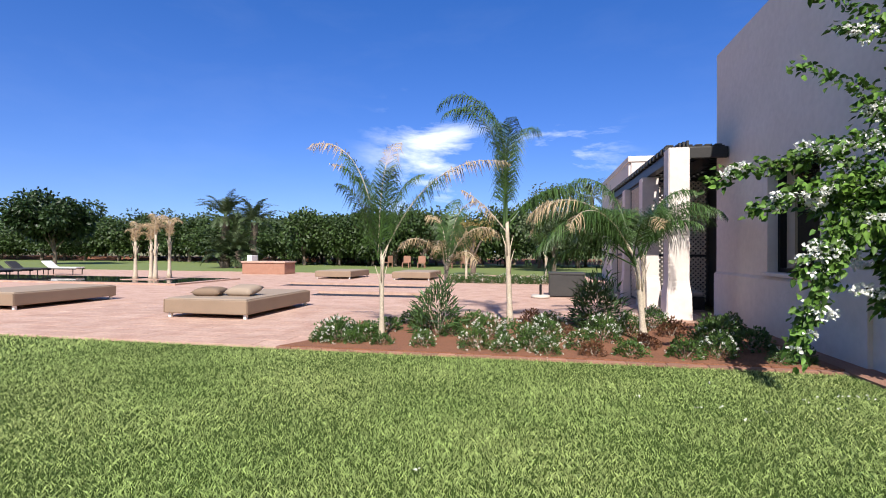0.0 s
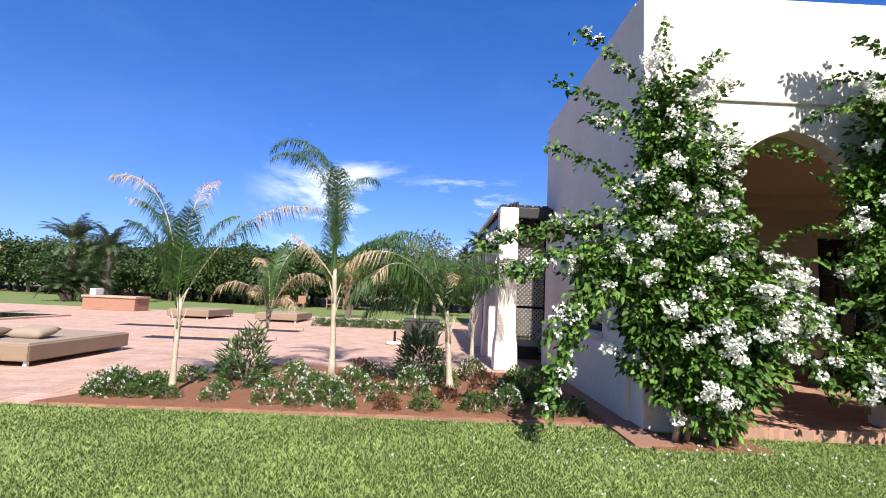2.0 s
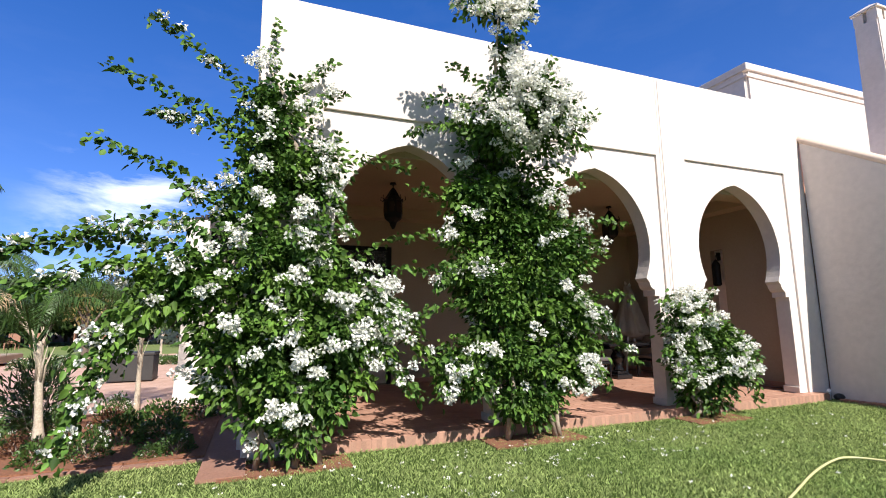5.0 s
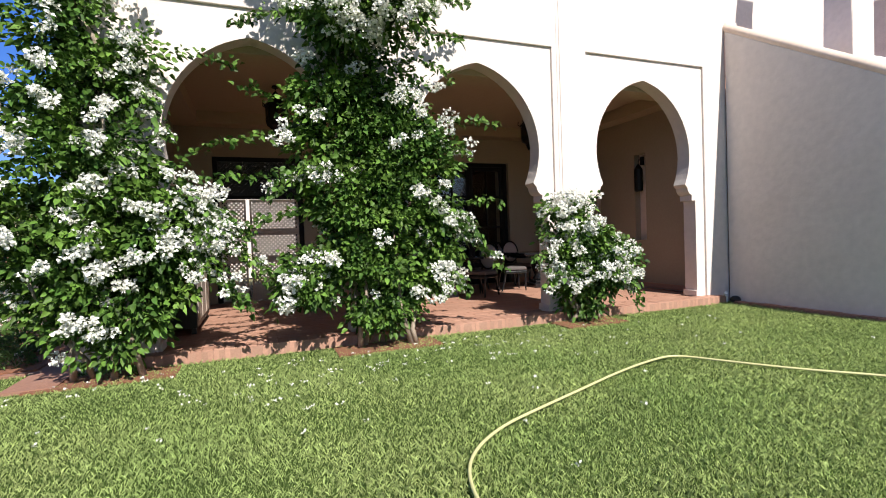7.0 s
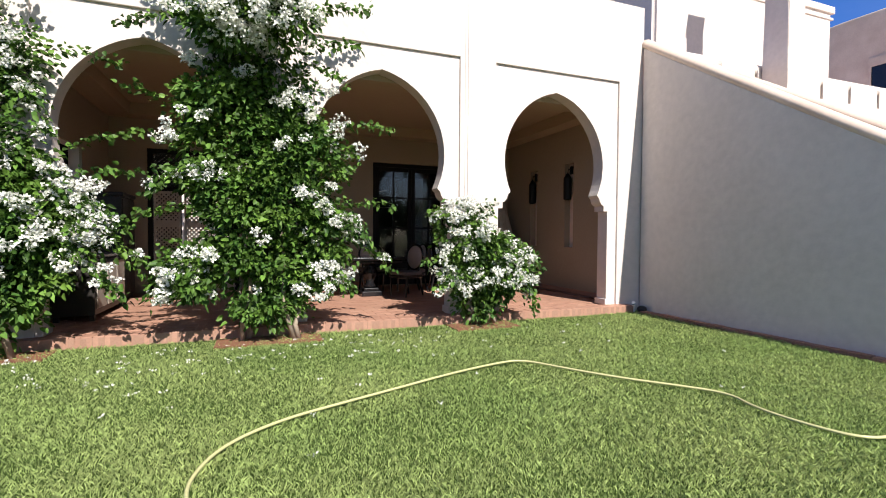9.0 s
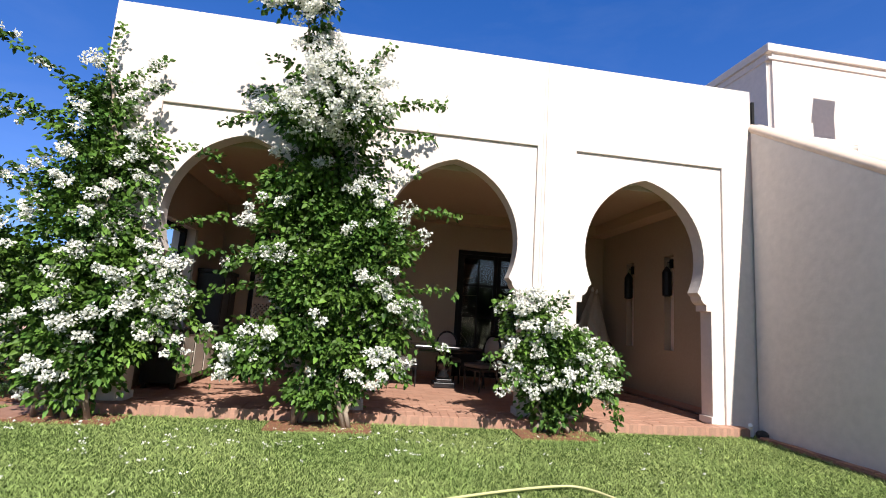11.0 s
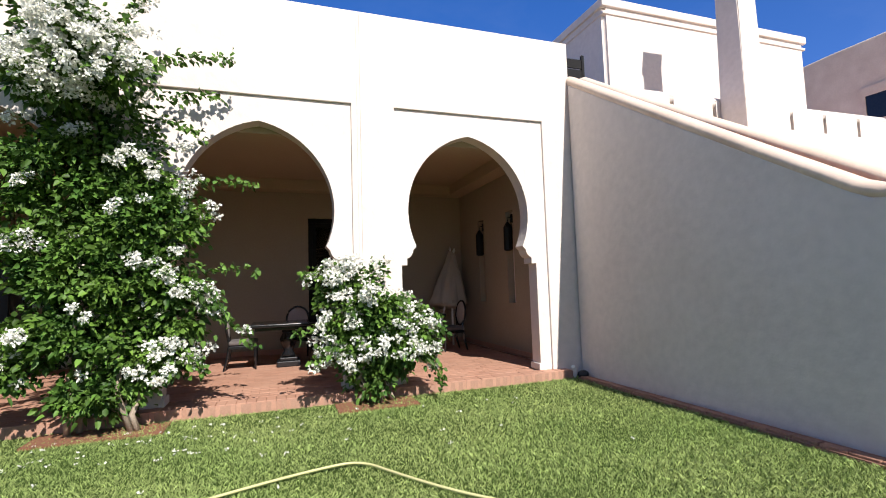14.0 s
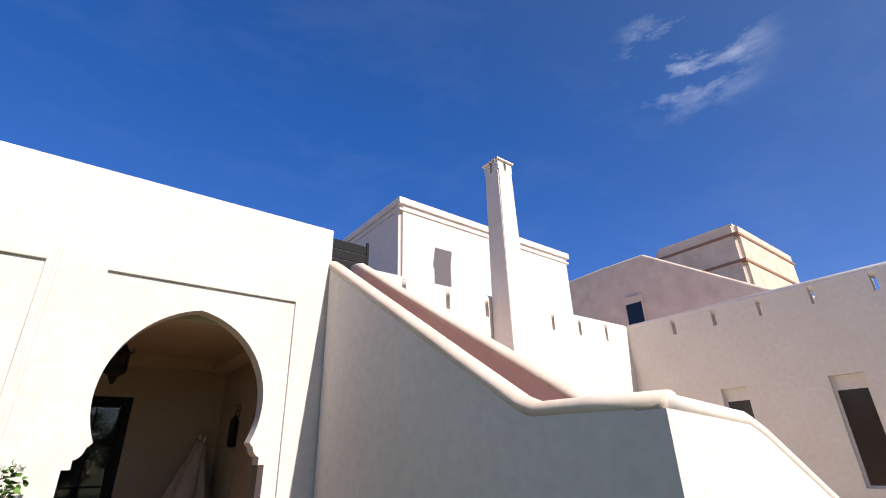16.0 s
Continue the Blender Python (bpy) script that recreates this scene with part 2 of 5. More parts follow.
def thing(name, label, category, m=None, group=""):
    ob = new(name)
    ob.empty_display_size = 0.1
    ob.matrix_basis = m or Matrix()
    return tagged(ob, label, category, group)


def structure(name, bm, material, label="", category="", smooth=False):
    return tagged(obj(name, bm, material, smooth), label, category, "", "structure")


def box(bm, x0, y0, z0, x1, y1, z1, bevel=0.0, seg=2):
    made = bmesh.ops.create_cube(bm, size=1, matrix=Matrix.Translation(((x0 + x1) / 2, (y0 + y1) / 2, (z0 + z1) / 2)) @ Matrix.Diagonal((x1 - x0, y1 - y0, z1 - z0, 1)))
    if bevel:
        edges = {e for v in made["verts"] for e in v.link_edges}
        bmesh.ops.bevel(bm, geom=list(edges), offset=bevel, segments=seg, affect="EDGES", profile=0.5)
    return bm


def B(*a, **k):
    return box(bmesh.new(), *a, **k)


def prism(points, axis, a, b, bevel=None, seg=3):
    """The outline points, in the plane across the axis, pushed from a to b along it. bevel: (offset, test of a vertex)."""
    bm = bmesh.new()
    put = {"x": lambda u, v, w: (w, u, v), "y": lambda u, v, w: (u, w, v), "z": lambda u, v, w: (u, v, w)}[axis]
    face = bm.faces.new([bm.verts.new(put(u, v, a)) for u, v in points])
    ext = bmesh.ops.extrude_face_region(bm, geom=[face])
    shift = Vector(put(0, 0, b - a))
    for e in ext["geom"]:
        if isinstance(e, bmesh.types.BMVert):
            e.co += shift
    if bevel:
        off, test = bevel
        edges = [e for e in bm.edges if test(e.verts[0].co) and test(e.verts[1].co)]
        bmesh.ops.bevel(bm, geom=edges, offset=off, segments=seg, affect="EDGES", profile=0.5)
    bmesh.ops.triangulate(bm, faces=[f for f in bm.faces if len(f.verts) > 4])
    return bm


def tube(bm, pts, radius, sides=8, flat=1.0):
    """A round bar along the points; radius a number or one for each point; flat: its height over its width."""
    pts = [Vector(p) for p in pts]
    rings = []
    for i, p in enumerate(pts):
        d = (pts[min(i + 1, len(pts) - 1)] - pts[max(i - 1, 0)]).normalized()
        up = Vector((0, 0, 1)) if abs(d.z) < 0.9 else Vector((1, 0, 0))
        a = d.cross(up).normalized()
        b = d.cross(a).normalized()
        r = radius[i] if isinstance(radius, (list, tuple)) else radius
        rings.append([bm.verts.new(p + (a * math.cos(2 * math.pi * k / sides) + b * flat * math.sin(2 * math.pi * k / sides)) * r) for k in range(sides)])
    for r0, r1 in zip(rings, rings[1:]):
        for k in range(sides):
            bm.faces.new((r0[k], r0[(k + 1) % sides], r1[(k + 1) % sides], r1[k]))
    bm.faces.new(rings[0][::-1])
    bm.faces.new(rings[-1])
    return bm


def lathe(bm, profile, sides=16, at=(0, 0, 0)):
    """Turned shape: profile of (radius, height)."""
    rings = [[bm.verts.new((at[0] + r * math.cos(2 * math.pi * k / sides), at[1] + r * math.sin(2 * math.pi * k / sides), at[2] + z)) for k in range(sides)] for r, z in profile]
    for r0, r1 in zip(rings, rings[1:]):
        for k in range(sides):
            bm.faces.new((r0[k], r0[(k + 1) % sides], r1[(k + 1) % sides], r1[k]))
    bm.faces.new(rings[0][::-1])
    bm.faces.new(rings[-1])
    return bm


def mesh_from(name, verts, faces, material, parent=None, smooth=False):
    """A mesh from numpy arrays; faces all with the same number of corners."""
    me = bpy.data.meshes.new(name)
    nv, nf, k = len(verts), len(faces), faces.shape[1]
    me.vertices.add(nv)
    me.vertices.foreach_set("co", np.ascontiguousarray(verts, dtype=np.float32).ravel())
    me.loops.add(nf * k)
    me.loops.foreach_set("vertex_index", np.ascontiguousarray(faces, dtype=np.int32).ravel())
    me.polygons.add(nf)
    me.polygons.foreach_set("loop_start", np.arange(0, nf * k, k, dtype=np.int32))
    me.update(calc_edges=True)
    me.materials.append(material)
    if smooth:
        me.shade_smooth()
    ob = new(name, me)
    ob.parent = parent
    return ob


RNG = np.random.default_rng(7)


def unit(v):
    return v / np.maximum(np.linalg.norm(v, axis=1, keepdims=True), 1e-6)


def leaves(centres, directions, length, width, fold=0.25, droop=0.3, face=0.0):
    """Folded leaves, two triangles pairs each: at the centres, pointing along the directions. face: how far they turn their blades to the light."""
    n = len(centres)
    d = unit(directions)
    side = unit(np.cross(d, unit(RNG.normal(size=(n, 3)) + np.array([0.1, -0.7, 0.75]) * face)))
    nor = np.cross(side, d)
    ln = length * RNG.uniform(0.65, 1.25, (n, 1))
    w = width * RNG.uniform(0.7, 1.2, (n, 1))
    tip = centres + d * ln - np.array([0, 0, 1]) * ln * droop
    mid = centres + d * ln * 0.42
    i = np.arange(n)[:, None]
    if not face:
        verts = np.stack([centres, mid + side * w / 2 + nor * w * fold, tip, mid - side * w / 2 + nor * w * fold], 1).reshape(-1, 3)
        return verts, np.concatenate([i * 4 + np.array([[0, 1, 2]]), i * 4 + np.array([[0, 2, 3]])], 1).reshape(-1, 3)
    # near leaves are rounder: two points on each side of the midrib
    low, high = centres + d * ln * 0.24, centres + d * ln * 0.6 - np.array([0, 0, 1]) * ln * droop * 0.4
    lift = nor * w * fold
    verts = np.stack([centres, low + side * w * 0.46 + lift, high + side * w * 0.42 + lift, tip, high - side * w * 0.42 + lift, low - side * w * 0.46 + lift], 1).reshape(-1, 3)
    return verts, np.concatenate([i * 6 + np.array([[0, k, k + 1]]) for k in range(1, 5)], 1).reshape(-1, 3)


# ---- ground ----
def sheet(x0, y0, x1, y1, z, step=0.0, wave=0.0):
    bm = bmesh.new()
    nx, ny = (max(1, int((x1 - x0) / step)), max(1, int((y1 - y0) / step))) if step else (1, 1)
    grid = [[bm.verts.new((x0 + (x1 - x0) * i / nx, y0 + (y1 - y0) * j / ny, z + wave * noise.noise((i * 0.6, j * 0.6, 3)))) for i in range(nx + 1)] for j in range(ny + 1)]
    for j in range(ny):
        for i in range(nx):
            bm.faces.new((grid[j][i], grid[j][i + 1], grid[j + 1][i + 1], grid[j + 1][i]))
    return bm


structure("ground", sheet(-900, -700, 900, 1200, -0.06), LAWN_FAR, "dry grass and bare earth ground reaching the horizon", "ground")
structure("lawn", B(-60, -30, -0.3, 13.23, 5.96, -0.004), LAWN, "mown green lawn soil under the grass", "lawn")
structure("back_lawn", B(-70, 27.0, -0.3, 30, 52, 0.03), mat("far_lawn", (0.15, 0.20, 0.05), 0.9, 0.2, 0.4, 8, 0.5, second=(0.20, 0.22, 0.08)), "far mown lawn behind the terrace", "lawn")
structure("berm", prism([(51, -0.3), (54, 0.45), (60, 0.5), (64, -0.3)], "x", -75, 28), SOIL, "low bare red earth bank before the trees", "bank")

# terrace: joint bed and separate slabs of stamped stone
structure("terrace", B(-45, 5.97, -0.3, 3.3, 27.0, 0.018), PAVE, "pink stamped stone terrace", "terrace")
structure("path_strip", B(3.3, 5.2, -0.3, 3.72, 12.0, 0.028), BRICK, "narrow brick-coloured strip along the house wall", "path")


# ---- loggia ----
FX0, FX1, FY, TOP, FL = 3.66, 13.28, 5.83, 5.45, 0.13


def arch_half():
    """Half outline of the keyhole arch from its foot to its apex: (half width, height)."""
    pts = [(1.08, FL), (1.08, 1.775), (1.0, 1.775), (1.0, 1.87), (0.965, 1.885), (0.935, 1.915), (0.915, 1.955), (0.905, 1.995), (0.87, 2.03)]
    r, zc = 1.19, 2.55
    c = r - 0.967
    a0, a1 = math.asin((2.05 - zc) / r), math.acos(c / r)
    for k in range(23):
        a = a0 + (a1 - a0) * k / 22
        pts.append((r * math.cos(a) - c if k < 22 else 0.0, zc + r * math.sin(a)))
    return pts


HALF = arch_half()
ARCHES = (5.55, 8.495, 11.47)


def arcade(x0, x1, top, centres):
    pts = [(x0, -0.2), (x0, top), (x1, top), (x1, -0.2)]
    for c in sorted(centres, reverse=True):
        pts += [(c + HALF[0][0], -0.2)] + [(c + w, z) for w, z in HALF] + [(c - w, z) for w, z in HALF[-2::-1]] + [(c - HALF[0][0], -0.2)]
    return pts


front = structure("wall_front", prism(arcade(FX0, FX1, TOP, ARCHES), "y", FY + 0.035, 6.11, (0.05, lambda v: v.z > TOP - 0.001)), PLASTER,
                  "white lime-plastered arcade wall with three keyhole arches", "wall")
# raised band round the recessed panels
slab = [(FX0, -0.2), (FX0, TOP - 0.03), (FX1, TOP - 0.03), (FX1, -0.2), (12.745, -0.2), (12.745, 4.05), (10.32, 4.05), (10.32, -0.2), (9.705, -0.2), (9.705, 4.06), (4.42, 4.05), (4.42, -0.2)]
structure("wall_front_band", prism(slab, "y", FY, FY + 0.034, (0.008, lambda v: v.y < FY + 0.001), 2), PLASTER, "raised plaster band framing the arches", "wall")
structure("pilaster_strip", B(9.785, FY - 0.006, -0.2, 10.215, FY - 0.0005, TOP - 0.05, 0.003), PLASTER, "flat plaster margin behind the pilaster", "pilaster")
structure("pilaster_strip", B(9.83, FY - 0.016, -0.2, 10.17, FY - 0.0062, TOP - 0.05, 0.004), PLASTER, "shallow plaster pilaster between the arches", "pilaster")
for c in ARCHES:
    for s in (-1, 1):
        x = c + s * 1.08
        structure("jamb_base", B(min(x, x - s * 0.03) , FY + 0.02, FL, max(x, x - s * 0.03), 6.13, FL + 0.10, 0.008), PLASTER, "small plaster base at the foot of an arch jamb", "base")
# side wall with its window opening, back wall with two doorways, right wall with niches
def wall_with_holes(axis, a, b, u0, u1, z0, z1, holes, bevel=None):
    """A wall of boxes round rectangular holes (u0, z0, u1, z1) that don't overlap along u."""
    bm = bmesh.new()
    def put(ua, za, ub, zb):
        if ub - ua < 1e-4 or zb - za < 1e-4:
            return
        if axis == "x":
            box(bm, a, ua, za, b, ub, zb)
        else:
            box(bm, ua, a, za, ub, b, zb)
    at = u0
    for h0, hz0, h1, hz1 in sorted(holes):
        put(at, z0, h0, z1)
        put(h0, z0, h1, hz0)
        put(h0, hz1, h1, z1)
        at = h1
    put(at, z0, u1, z1)
    bmesh.ops.remove_doubles(bm, verts=bm.verts, dist=1e-4)
    return bm


structure("wall_west", wall_with_holes("x", FX0, 4.06, 6.11, 10.9, -0.2, TOP, [(7.22, 1.02, 8.68, 2.75)]), PLASTER, "plain plastered side wall in shade with one window", "wall")
structure("wall_west_plinth", prism([(FX0 - 0.055, -0.2), (FX0 - 0.055, 0.90), (FX0 - 0.002, 0.95), (FX0 - 0.002, -0.2)], "y", 6.2, 10.88), PLASTER, "low projecting plinth of the side wall", "plinth")
structure("wall_west_lining", wall_with_holes("x", 4.062, 4.10, 6.11, 10.2, FL, 3.85, [(7.22, 1.02, 8.68, 2.75)]), PLASTER_SHADED, "beige inner side wall, loggia shade put into its plaster colour", "wall")
structure("wall_back", wall_with_holes("y", 10.2, 10.9, 4.06, 13.28, -0.2, TOP, [(4.75, FL, 6.45, 3.05), (9.36, FL, 11.35, 3.06)]), PLASTER_SHADED, "beige back wall of the loggia, shade put into its plaster colour", "wall")
structure("wall_east", wall_with_holes("x", 13.12, 13.28, 6.11, 10.2, -0.2, TOP, []), PLASTER, "plastered end wall", "wall")
structure("wall_east_lining", wall_with_holes("x", 12.98, 13.119, 6.11, 10.2, FL, 3.85, [(7.42, 1.10, 7.72, 2.88), (8.80, 1.10, 9.10, 2.88)]), PLASTER_SHADED, "beige inner wall with two slim niches, shade put into its colour", "wall")
structure("ceiling", B(4.06, 6.11, 3.85, 13.12, 10.2, 4.05), CEIL_SHADED, "plain plastered loggia ceiling, colour toned down for shade", "ceiling")
for y0, y1 in ((6.11, 6.50), (9.85, 10.2)):
    structure("ceiling_beam", B(4.1, y0, 3.62, 12.98, y1, 3.85, 0.01), CEIL_SHADED, "plastered ceiling downstand, colour toned down for shade", "beam")
for x0, x1 in ((4.1, 4.55), (12.6, 12.98)):
    structure("ceiling_beam", B(x0, 6.50, 3.62, x1, 9.85, 3.85, 0.01), CEIL_SHADED, "plastered ceiling downstand, colour toned down for shade", "beam")
structure("roof", B(4.06, 6.11, 4.5, 13.12, 10.2, 4.62), PLASTER_PINK, "flat roof terrace behind the parapet", "roof")
structure("baseboard", B(12.962, 6.2, FL, 12.979, 10.2, FL + 0.10), TERRA, "terracotta skirting along the wall", "skirting")
structure("baseboard", B(6.47, 10.183, FL, 9.34, 10.199, FL + 0.10), TERRA, "terracotta skirting along the wall", "skirting")
structure("baseboard", B(11.37, 10.183, FL, 12.96, 10.199, FL + 0.10), TERRA, "terracotta skirting along the wall", "skirting")
structure("loggia_floor", B(4.1, 5.66, -0.2, 12.98, 10.2, FL - 0.016), GROUT, "terracotta tiled loggia floor", "floor")

# closed dark room behind the glazed door; near-black walls stand for its shade
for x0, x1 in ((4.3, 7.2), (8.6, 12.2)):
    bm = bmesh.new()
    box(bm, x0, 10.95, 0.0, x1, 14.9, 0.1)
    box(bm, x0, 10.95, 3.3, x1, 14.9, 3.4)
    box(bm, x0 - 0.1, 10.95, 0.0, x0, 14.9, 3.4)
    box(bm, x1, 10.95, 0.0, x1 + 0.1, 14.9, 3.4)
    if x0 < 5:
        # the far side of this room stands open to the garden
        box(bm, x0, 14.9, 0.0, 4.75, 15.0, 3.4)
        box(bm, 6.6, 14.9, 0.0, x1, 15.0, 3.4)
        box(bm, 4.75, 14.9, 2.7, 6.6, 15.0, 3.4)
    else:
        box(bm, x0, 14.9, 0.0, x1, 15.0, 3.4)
    structure("inner_room", bm, ROOM_SHADE, "room behind a glazed door, its dimness painted as near-black walls", "room")


def glazed_door(name, x0, x1, z0, z1, y, leaves_n, label):
    d = thing(name, label, "door", pose((x0 + x1) / 2, y, z0))
    d["kind"] = "structure"
    w, h = (x1 - x0) / 2, z1 - z0
    bm = bmesh.new()
    box(bm, -w, -0.06, 0, -w + 0.09, 0.06, h, 0.006)
    box(bm, w - 0.09, -0.06, 0, w, 0.06, h, 0.006)
    box(bm, -w + 0.09, -0.06, h - 0.09, w - 0.09, 0.06, h, 0.006)
    part("door_frame", bm, DOORPAINT, d)
    lw = (2 * w - 0.18) / leaves_n
    for i in range(leaves_n):
        a = -w + 0.09 + i * lw
        bm = bmesh.new()
        for u0, v0, u1, v1 in ((0, 0, 0.09, h - 0.09), (lw - 0.09, 0, lw, h - 0.09), (0.09, 0, lw - 0.09, 0.55), (0.09, h - 0.19, lw - 0.09, h - 0.09), (0.09, h - 0.85, lw - 0.09, h - 0.79), (0.09, 1.35, lw - 0.09, 1.40), (lw / 2 - 0.02, 0.55, lw / 2 + 0.02, h - 0.19)):
            box(bm, a + u0 + 0.003, -0.03, v0 + 0.005, a + u1 - 0.003, 0.03, v1 - 0.003, 0.003, 1)
        leaf = part("door_leaf", bm, DOORPAINT, d)
        pane = part("pane", B(a + 0.09, -0.004, 0.55, a + lw - 0.09, 0.004, h - 0.19), GLASS, leaf)
        bm = bmesh.new()
        tube(bm, [(a + (lw - 0.05 if i % 2 == 0 else 0.05), -0.03, 1.05), (a + (lw - 0.05 if i % 2 == 0 else 0.05), -0.08, 1.05), (a + (lw - 0.15 if i % 2 == 0 else 0.15), -0.08, 1.05)], 0.01)
        part("door_handle", bm, IRON, leaf, "black iron handle")
    return d


glazed_door("door_1", 9.36, 11.35, FL, 3.06, 10.36, 2, "tall black-framed glazed double door, closed, reflecting the arches")


def lattice_bm(x0, z0, x1, z1, y, pitch=0.085, bar=0.03, depth=0.02):
    """Crossed diagonal laths in the plane y, clipped to a rectangle."""
    bm = bmesh.new()
    w, h = x1 - x0, z1 - z0
    for sgn, yy in ((1, y), (-1, y + depth)):
        k = -h
        while k < w:
            u0, u1 = max(k, 0), min(k + h, w)
            if u1 - u0 > 0.01:
                v0, v1 = u0 - k, u1 - k
                pa = (x0 + u0, z0 + v0) if sgn > 0 else (x0 + u0, z1 - v0)
                pb = (x0 + u1, z0 + v1) if sgn > 0 else (x0 + u1, z1 - v1)
                d = bar / 2 * 0.7
                s = sgn
                q = [(pa[0] - d, pa[1] + s * d), (pa[0] + d, pa[1] - s * d), (pb[0] + d, pb[1] - s * d), (pb[0] - d, pb[1] + s * d)]
                f = [bm.verts.new((a, yy, b)) for a, b in q]
                g = [bm.verts.new((a, yy + depth, b)) for a, b in q]
                bm.faces.new(f)
                bm.faces.new(g[::-1])
                for i in range(4):
                    bm.faces.new((f[i], f[(i + 1) % 4], g[(i + 1) % 4], g[i]))
            k += pitch
    return bm


def screen_door():
    d = thing("door_2", "black framed doorway with pale wooden lattice shutters, half open", "door", pose(5.6, 10.3, FL))
    d["kind"] = "structure"
    bm = bmesh.new()
    box(bm, -0.85, -0.06, 0, -0.76, 0.06, 2.92, 0.006)
    box(bm, 0.76, -0.06, 0, 0.85, 0.06, 2.92, 0.006)
    box(bm, -0.76, -0.06, 2.83, 0.76, 0.06, 2.92, 0.006)
    box(bm, -0.76, -0.05, 2.08, 0.76, 0.05, 2.15, 0.006)
    part("door_frame", bm, DOORPAINT, d)
    part("upper_screen", lattice_bm(-0.76, 2.15, 0.76, 2.83, -0.02), DARKWOOD, d, "dark wooden lattice light")
    for a, b in ((-0.75, -0.27), (-0.2, 0.75)):
        sh = part("shutter", lattice_bm(a + 0.04, 0.35, b - 0.04, 2.03, -0.02), LATTICE, d, "pale wooden lattice shutter")
        bm = bmesh.new()
        box(bm, a, -0.03, 0.02, a + 0.04, 0.03, 2.07, 0.004)
        box(bm, b - 0.04, -0.03, 0.02, b, 0.03, 2.07, 0.004)
        box(bm, a + 0.04, -0.03, 0.02, b - 0.04, 0.03, 0.35, 0.004)
        box(bm, a + 0.04, -0.03, 2.03, b - 0.04, 0.03, 2.07, 0.004)
        for z in (0.78, 1.34):
            box(bm, a + 0.04, -0.034, z, b - 0.04, 0.034, z + 0.13, 0.004)
        part("shutter_frame", bm, LATTICE, sh)


screen_door()


def side_window():
    w = thing("window_1", "black-framed side window standing open in the shaded wall", "window", pose(3.86, 7.95, 1.02))
    w["kind"] = "structure"
    bm = bmesh.new()
    box(bm, -0.05, -0.728, 0, 0.05, -0.65, 1.728, 0.005)
    box(bm, -0.05, 0.65, 0, 0.05, 0.728, 1.728, 0.005)
    box(bm, -0.05, -0.65, 0.0, 0.05, 0.65, 0.07, 0.005)
    box(bm, -0.05, -0.65, 1.65, 0.05, 0.65, 1.728, 0.005)
    part("window_frame", bm, DOORPAINT, w)
    part("window_sill", B(-0.29, -0.78, -0.06, -0.202, 0.78, -0.004, 0.012), PLASTER, w)


side_window()


# ---- outside stair ----
def stair():
    s = thing("outside_stair", "plastered outside stair with rounded parapets up to the roof terrace", "stair", pose(13.25, 0.56, 0))
    s["kind"] = "structure"
    # outer parapet, its top rounded
    prof = [(0.2202, -0.2), (0.2202, 2.05), (1.2, 2.07), (2.85, 3.13), (5.24, 4.70), (5.24, -0.2)]
    part("side_wall", prism(prof, "x", 0.0, 0.22, (0.02, lambda v: v.z > 1.9)), PLASTER, s)
    def coping(path, r):
        bm = bmesh.new()
        tube(bm, path, r, 14, 0.66)
        return bm
    part("coping", coping([(0.11, 0.02, 2.06), (0.11, 0.6, 2.085), (0.11, 1.12, 2.10), (0.11, 1.3, 2.17), (0.11, 2.1, 2.69), (0.11, 2.85, 3.185), (0.11, 5.24, 4.75), (0.11, 5.34, 4.81)], 0.125), PLASTER_TAN, s, "rounded pinkish plaster coping", True)
    # front wall towards the lawn, going down to the far side
    front_pts = [(0.0, -0.2), (0.0, 2.02), (1.28, 1.94), (1.45, 1.87), (3.7, 0.79), (3.7, -0.2)]
    part("front_wall", prism(front_pts, "y", 0.0, 0.22), PLASTER, s)
    part("coping", coping([(0.08, 0.11, 2.06), (0.5, 0.11, 2.03), (1.2, 0.11, 1.98), (1.45, 0.11, 1.89), (3.75, 0.11, 0.79)], 0.125), PLASTER, s, "rounded plaster coping", True)
    inner = [(1.2, -0.2), (1.2, 2.09), (5.0, 4.47), (6.35, 5.34), (6.6, 5.37), (6.6, -0.2)]
    part("inner_wall", prism(inner, "x", 1.06, 1.26), PLASTER_PINK, s, "pinkish plastered inner parapet")
    part("coping", coping([(1.16, 1.2, 2.10), (1.16, 5.0, 4.48), (1.16, 6.35, 5.36), (1.16, 6.6, 5.40)], 0.125), PLASTER_TAN, s, "rounded pinkish plaster coping", True)
    # treads up to the roof
    for k in range(20):
        y = 1.25 + k * 0.265
        part("step", B(0.24, y, -0.1, 1.06, y + 0.275, 1.16 + k * 0.175), TERRA, s)
    part("landing", B(0.24, 0.24, -0.1, 1.25, 1.25, 1.0), TERRA, s)
    for k in range(5):
        x = 1.25 + k * 0.28
        part("step", B(x, 0.24, -0.1, x + 0.29, 1.2, 0.83 - k * 0.175), TERRA, s)


stair()
# unseen ground, added to throw warm light onto the wing and stair
structure("courtyard", B(13.5, -9.0, -0.3, 23.99, 7.1, -0.02), mat("bounce_gravel", (0.46, 0.40, 0.27), 0.95, 0.2, 2, 40, 0.6, second=(0.40, 0.35, 0.22)), "unseen sandy ground added between stair and villa wing to bounce light", "courtyard")
# hidden slab, added so its sunlit top brightens the far house
structure("bounce_roof", B(24.02, 7.4, -0.2, 35.8, 20.0, 5.3), PLASTER_PINK, "hidden pink roof slab added behind the villa wing to bounce light", "roof")
structure("stair_border", B(13.02, 0.4, -0.2, 13.228, 5.6, 0.02), BRICK, "red earth and brick edging along the stair wall", "edging")


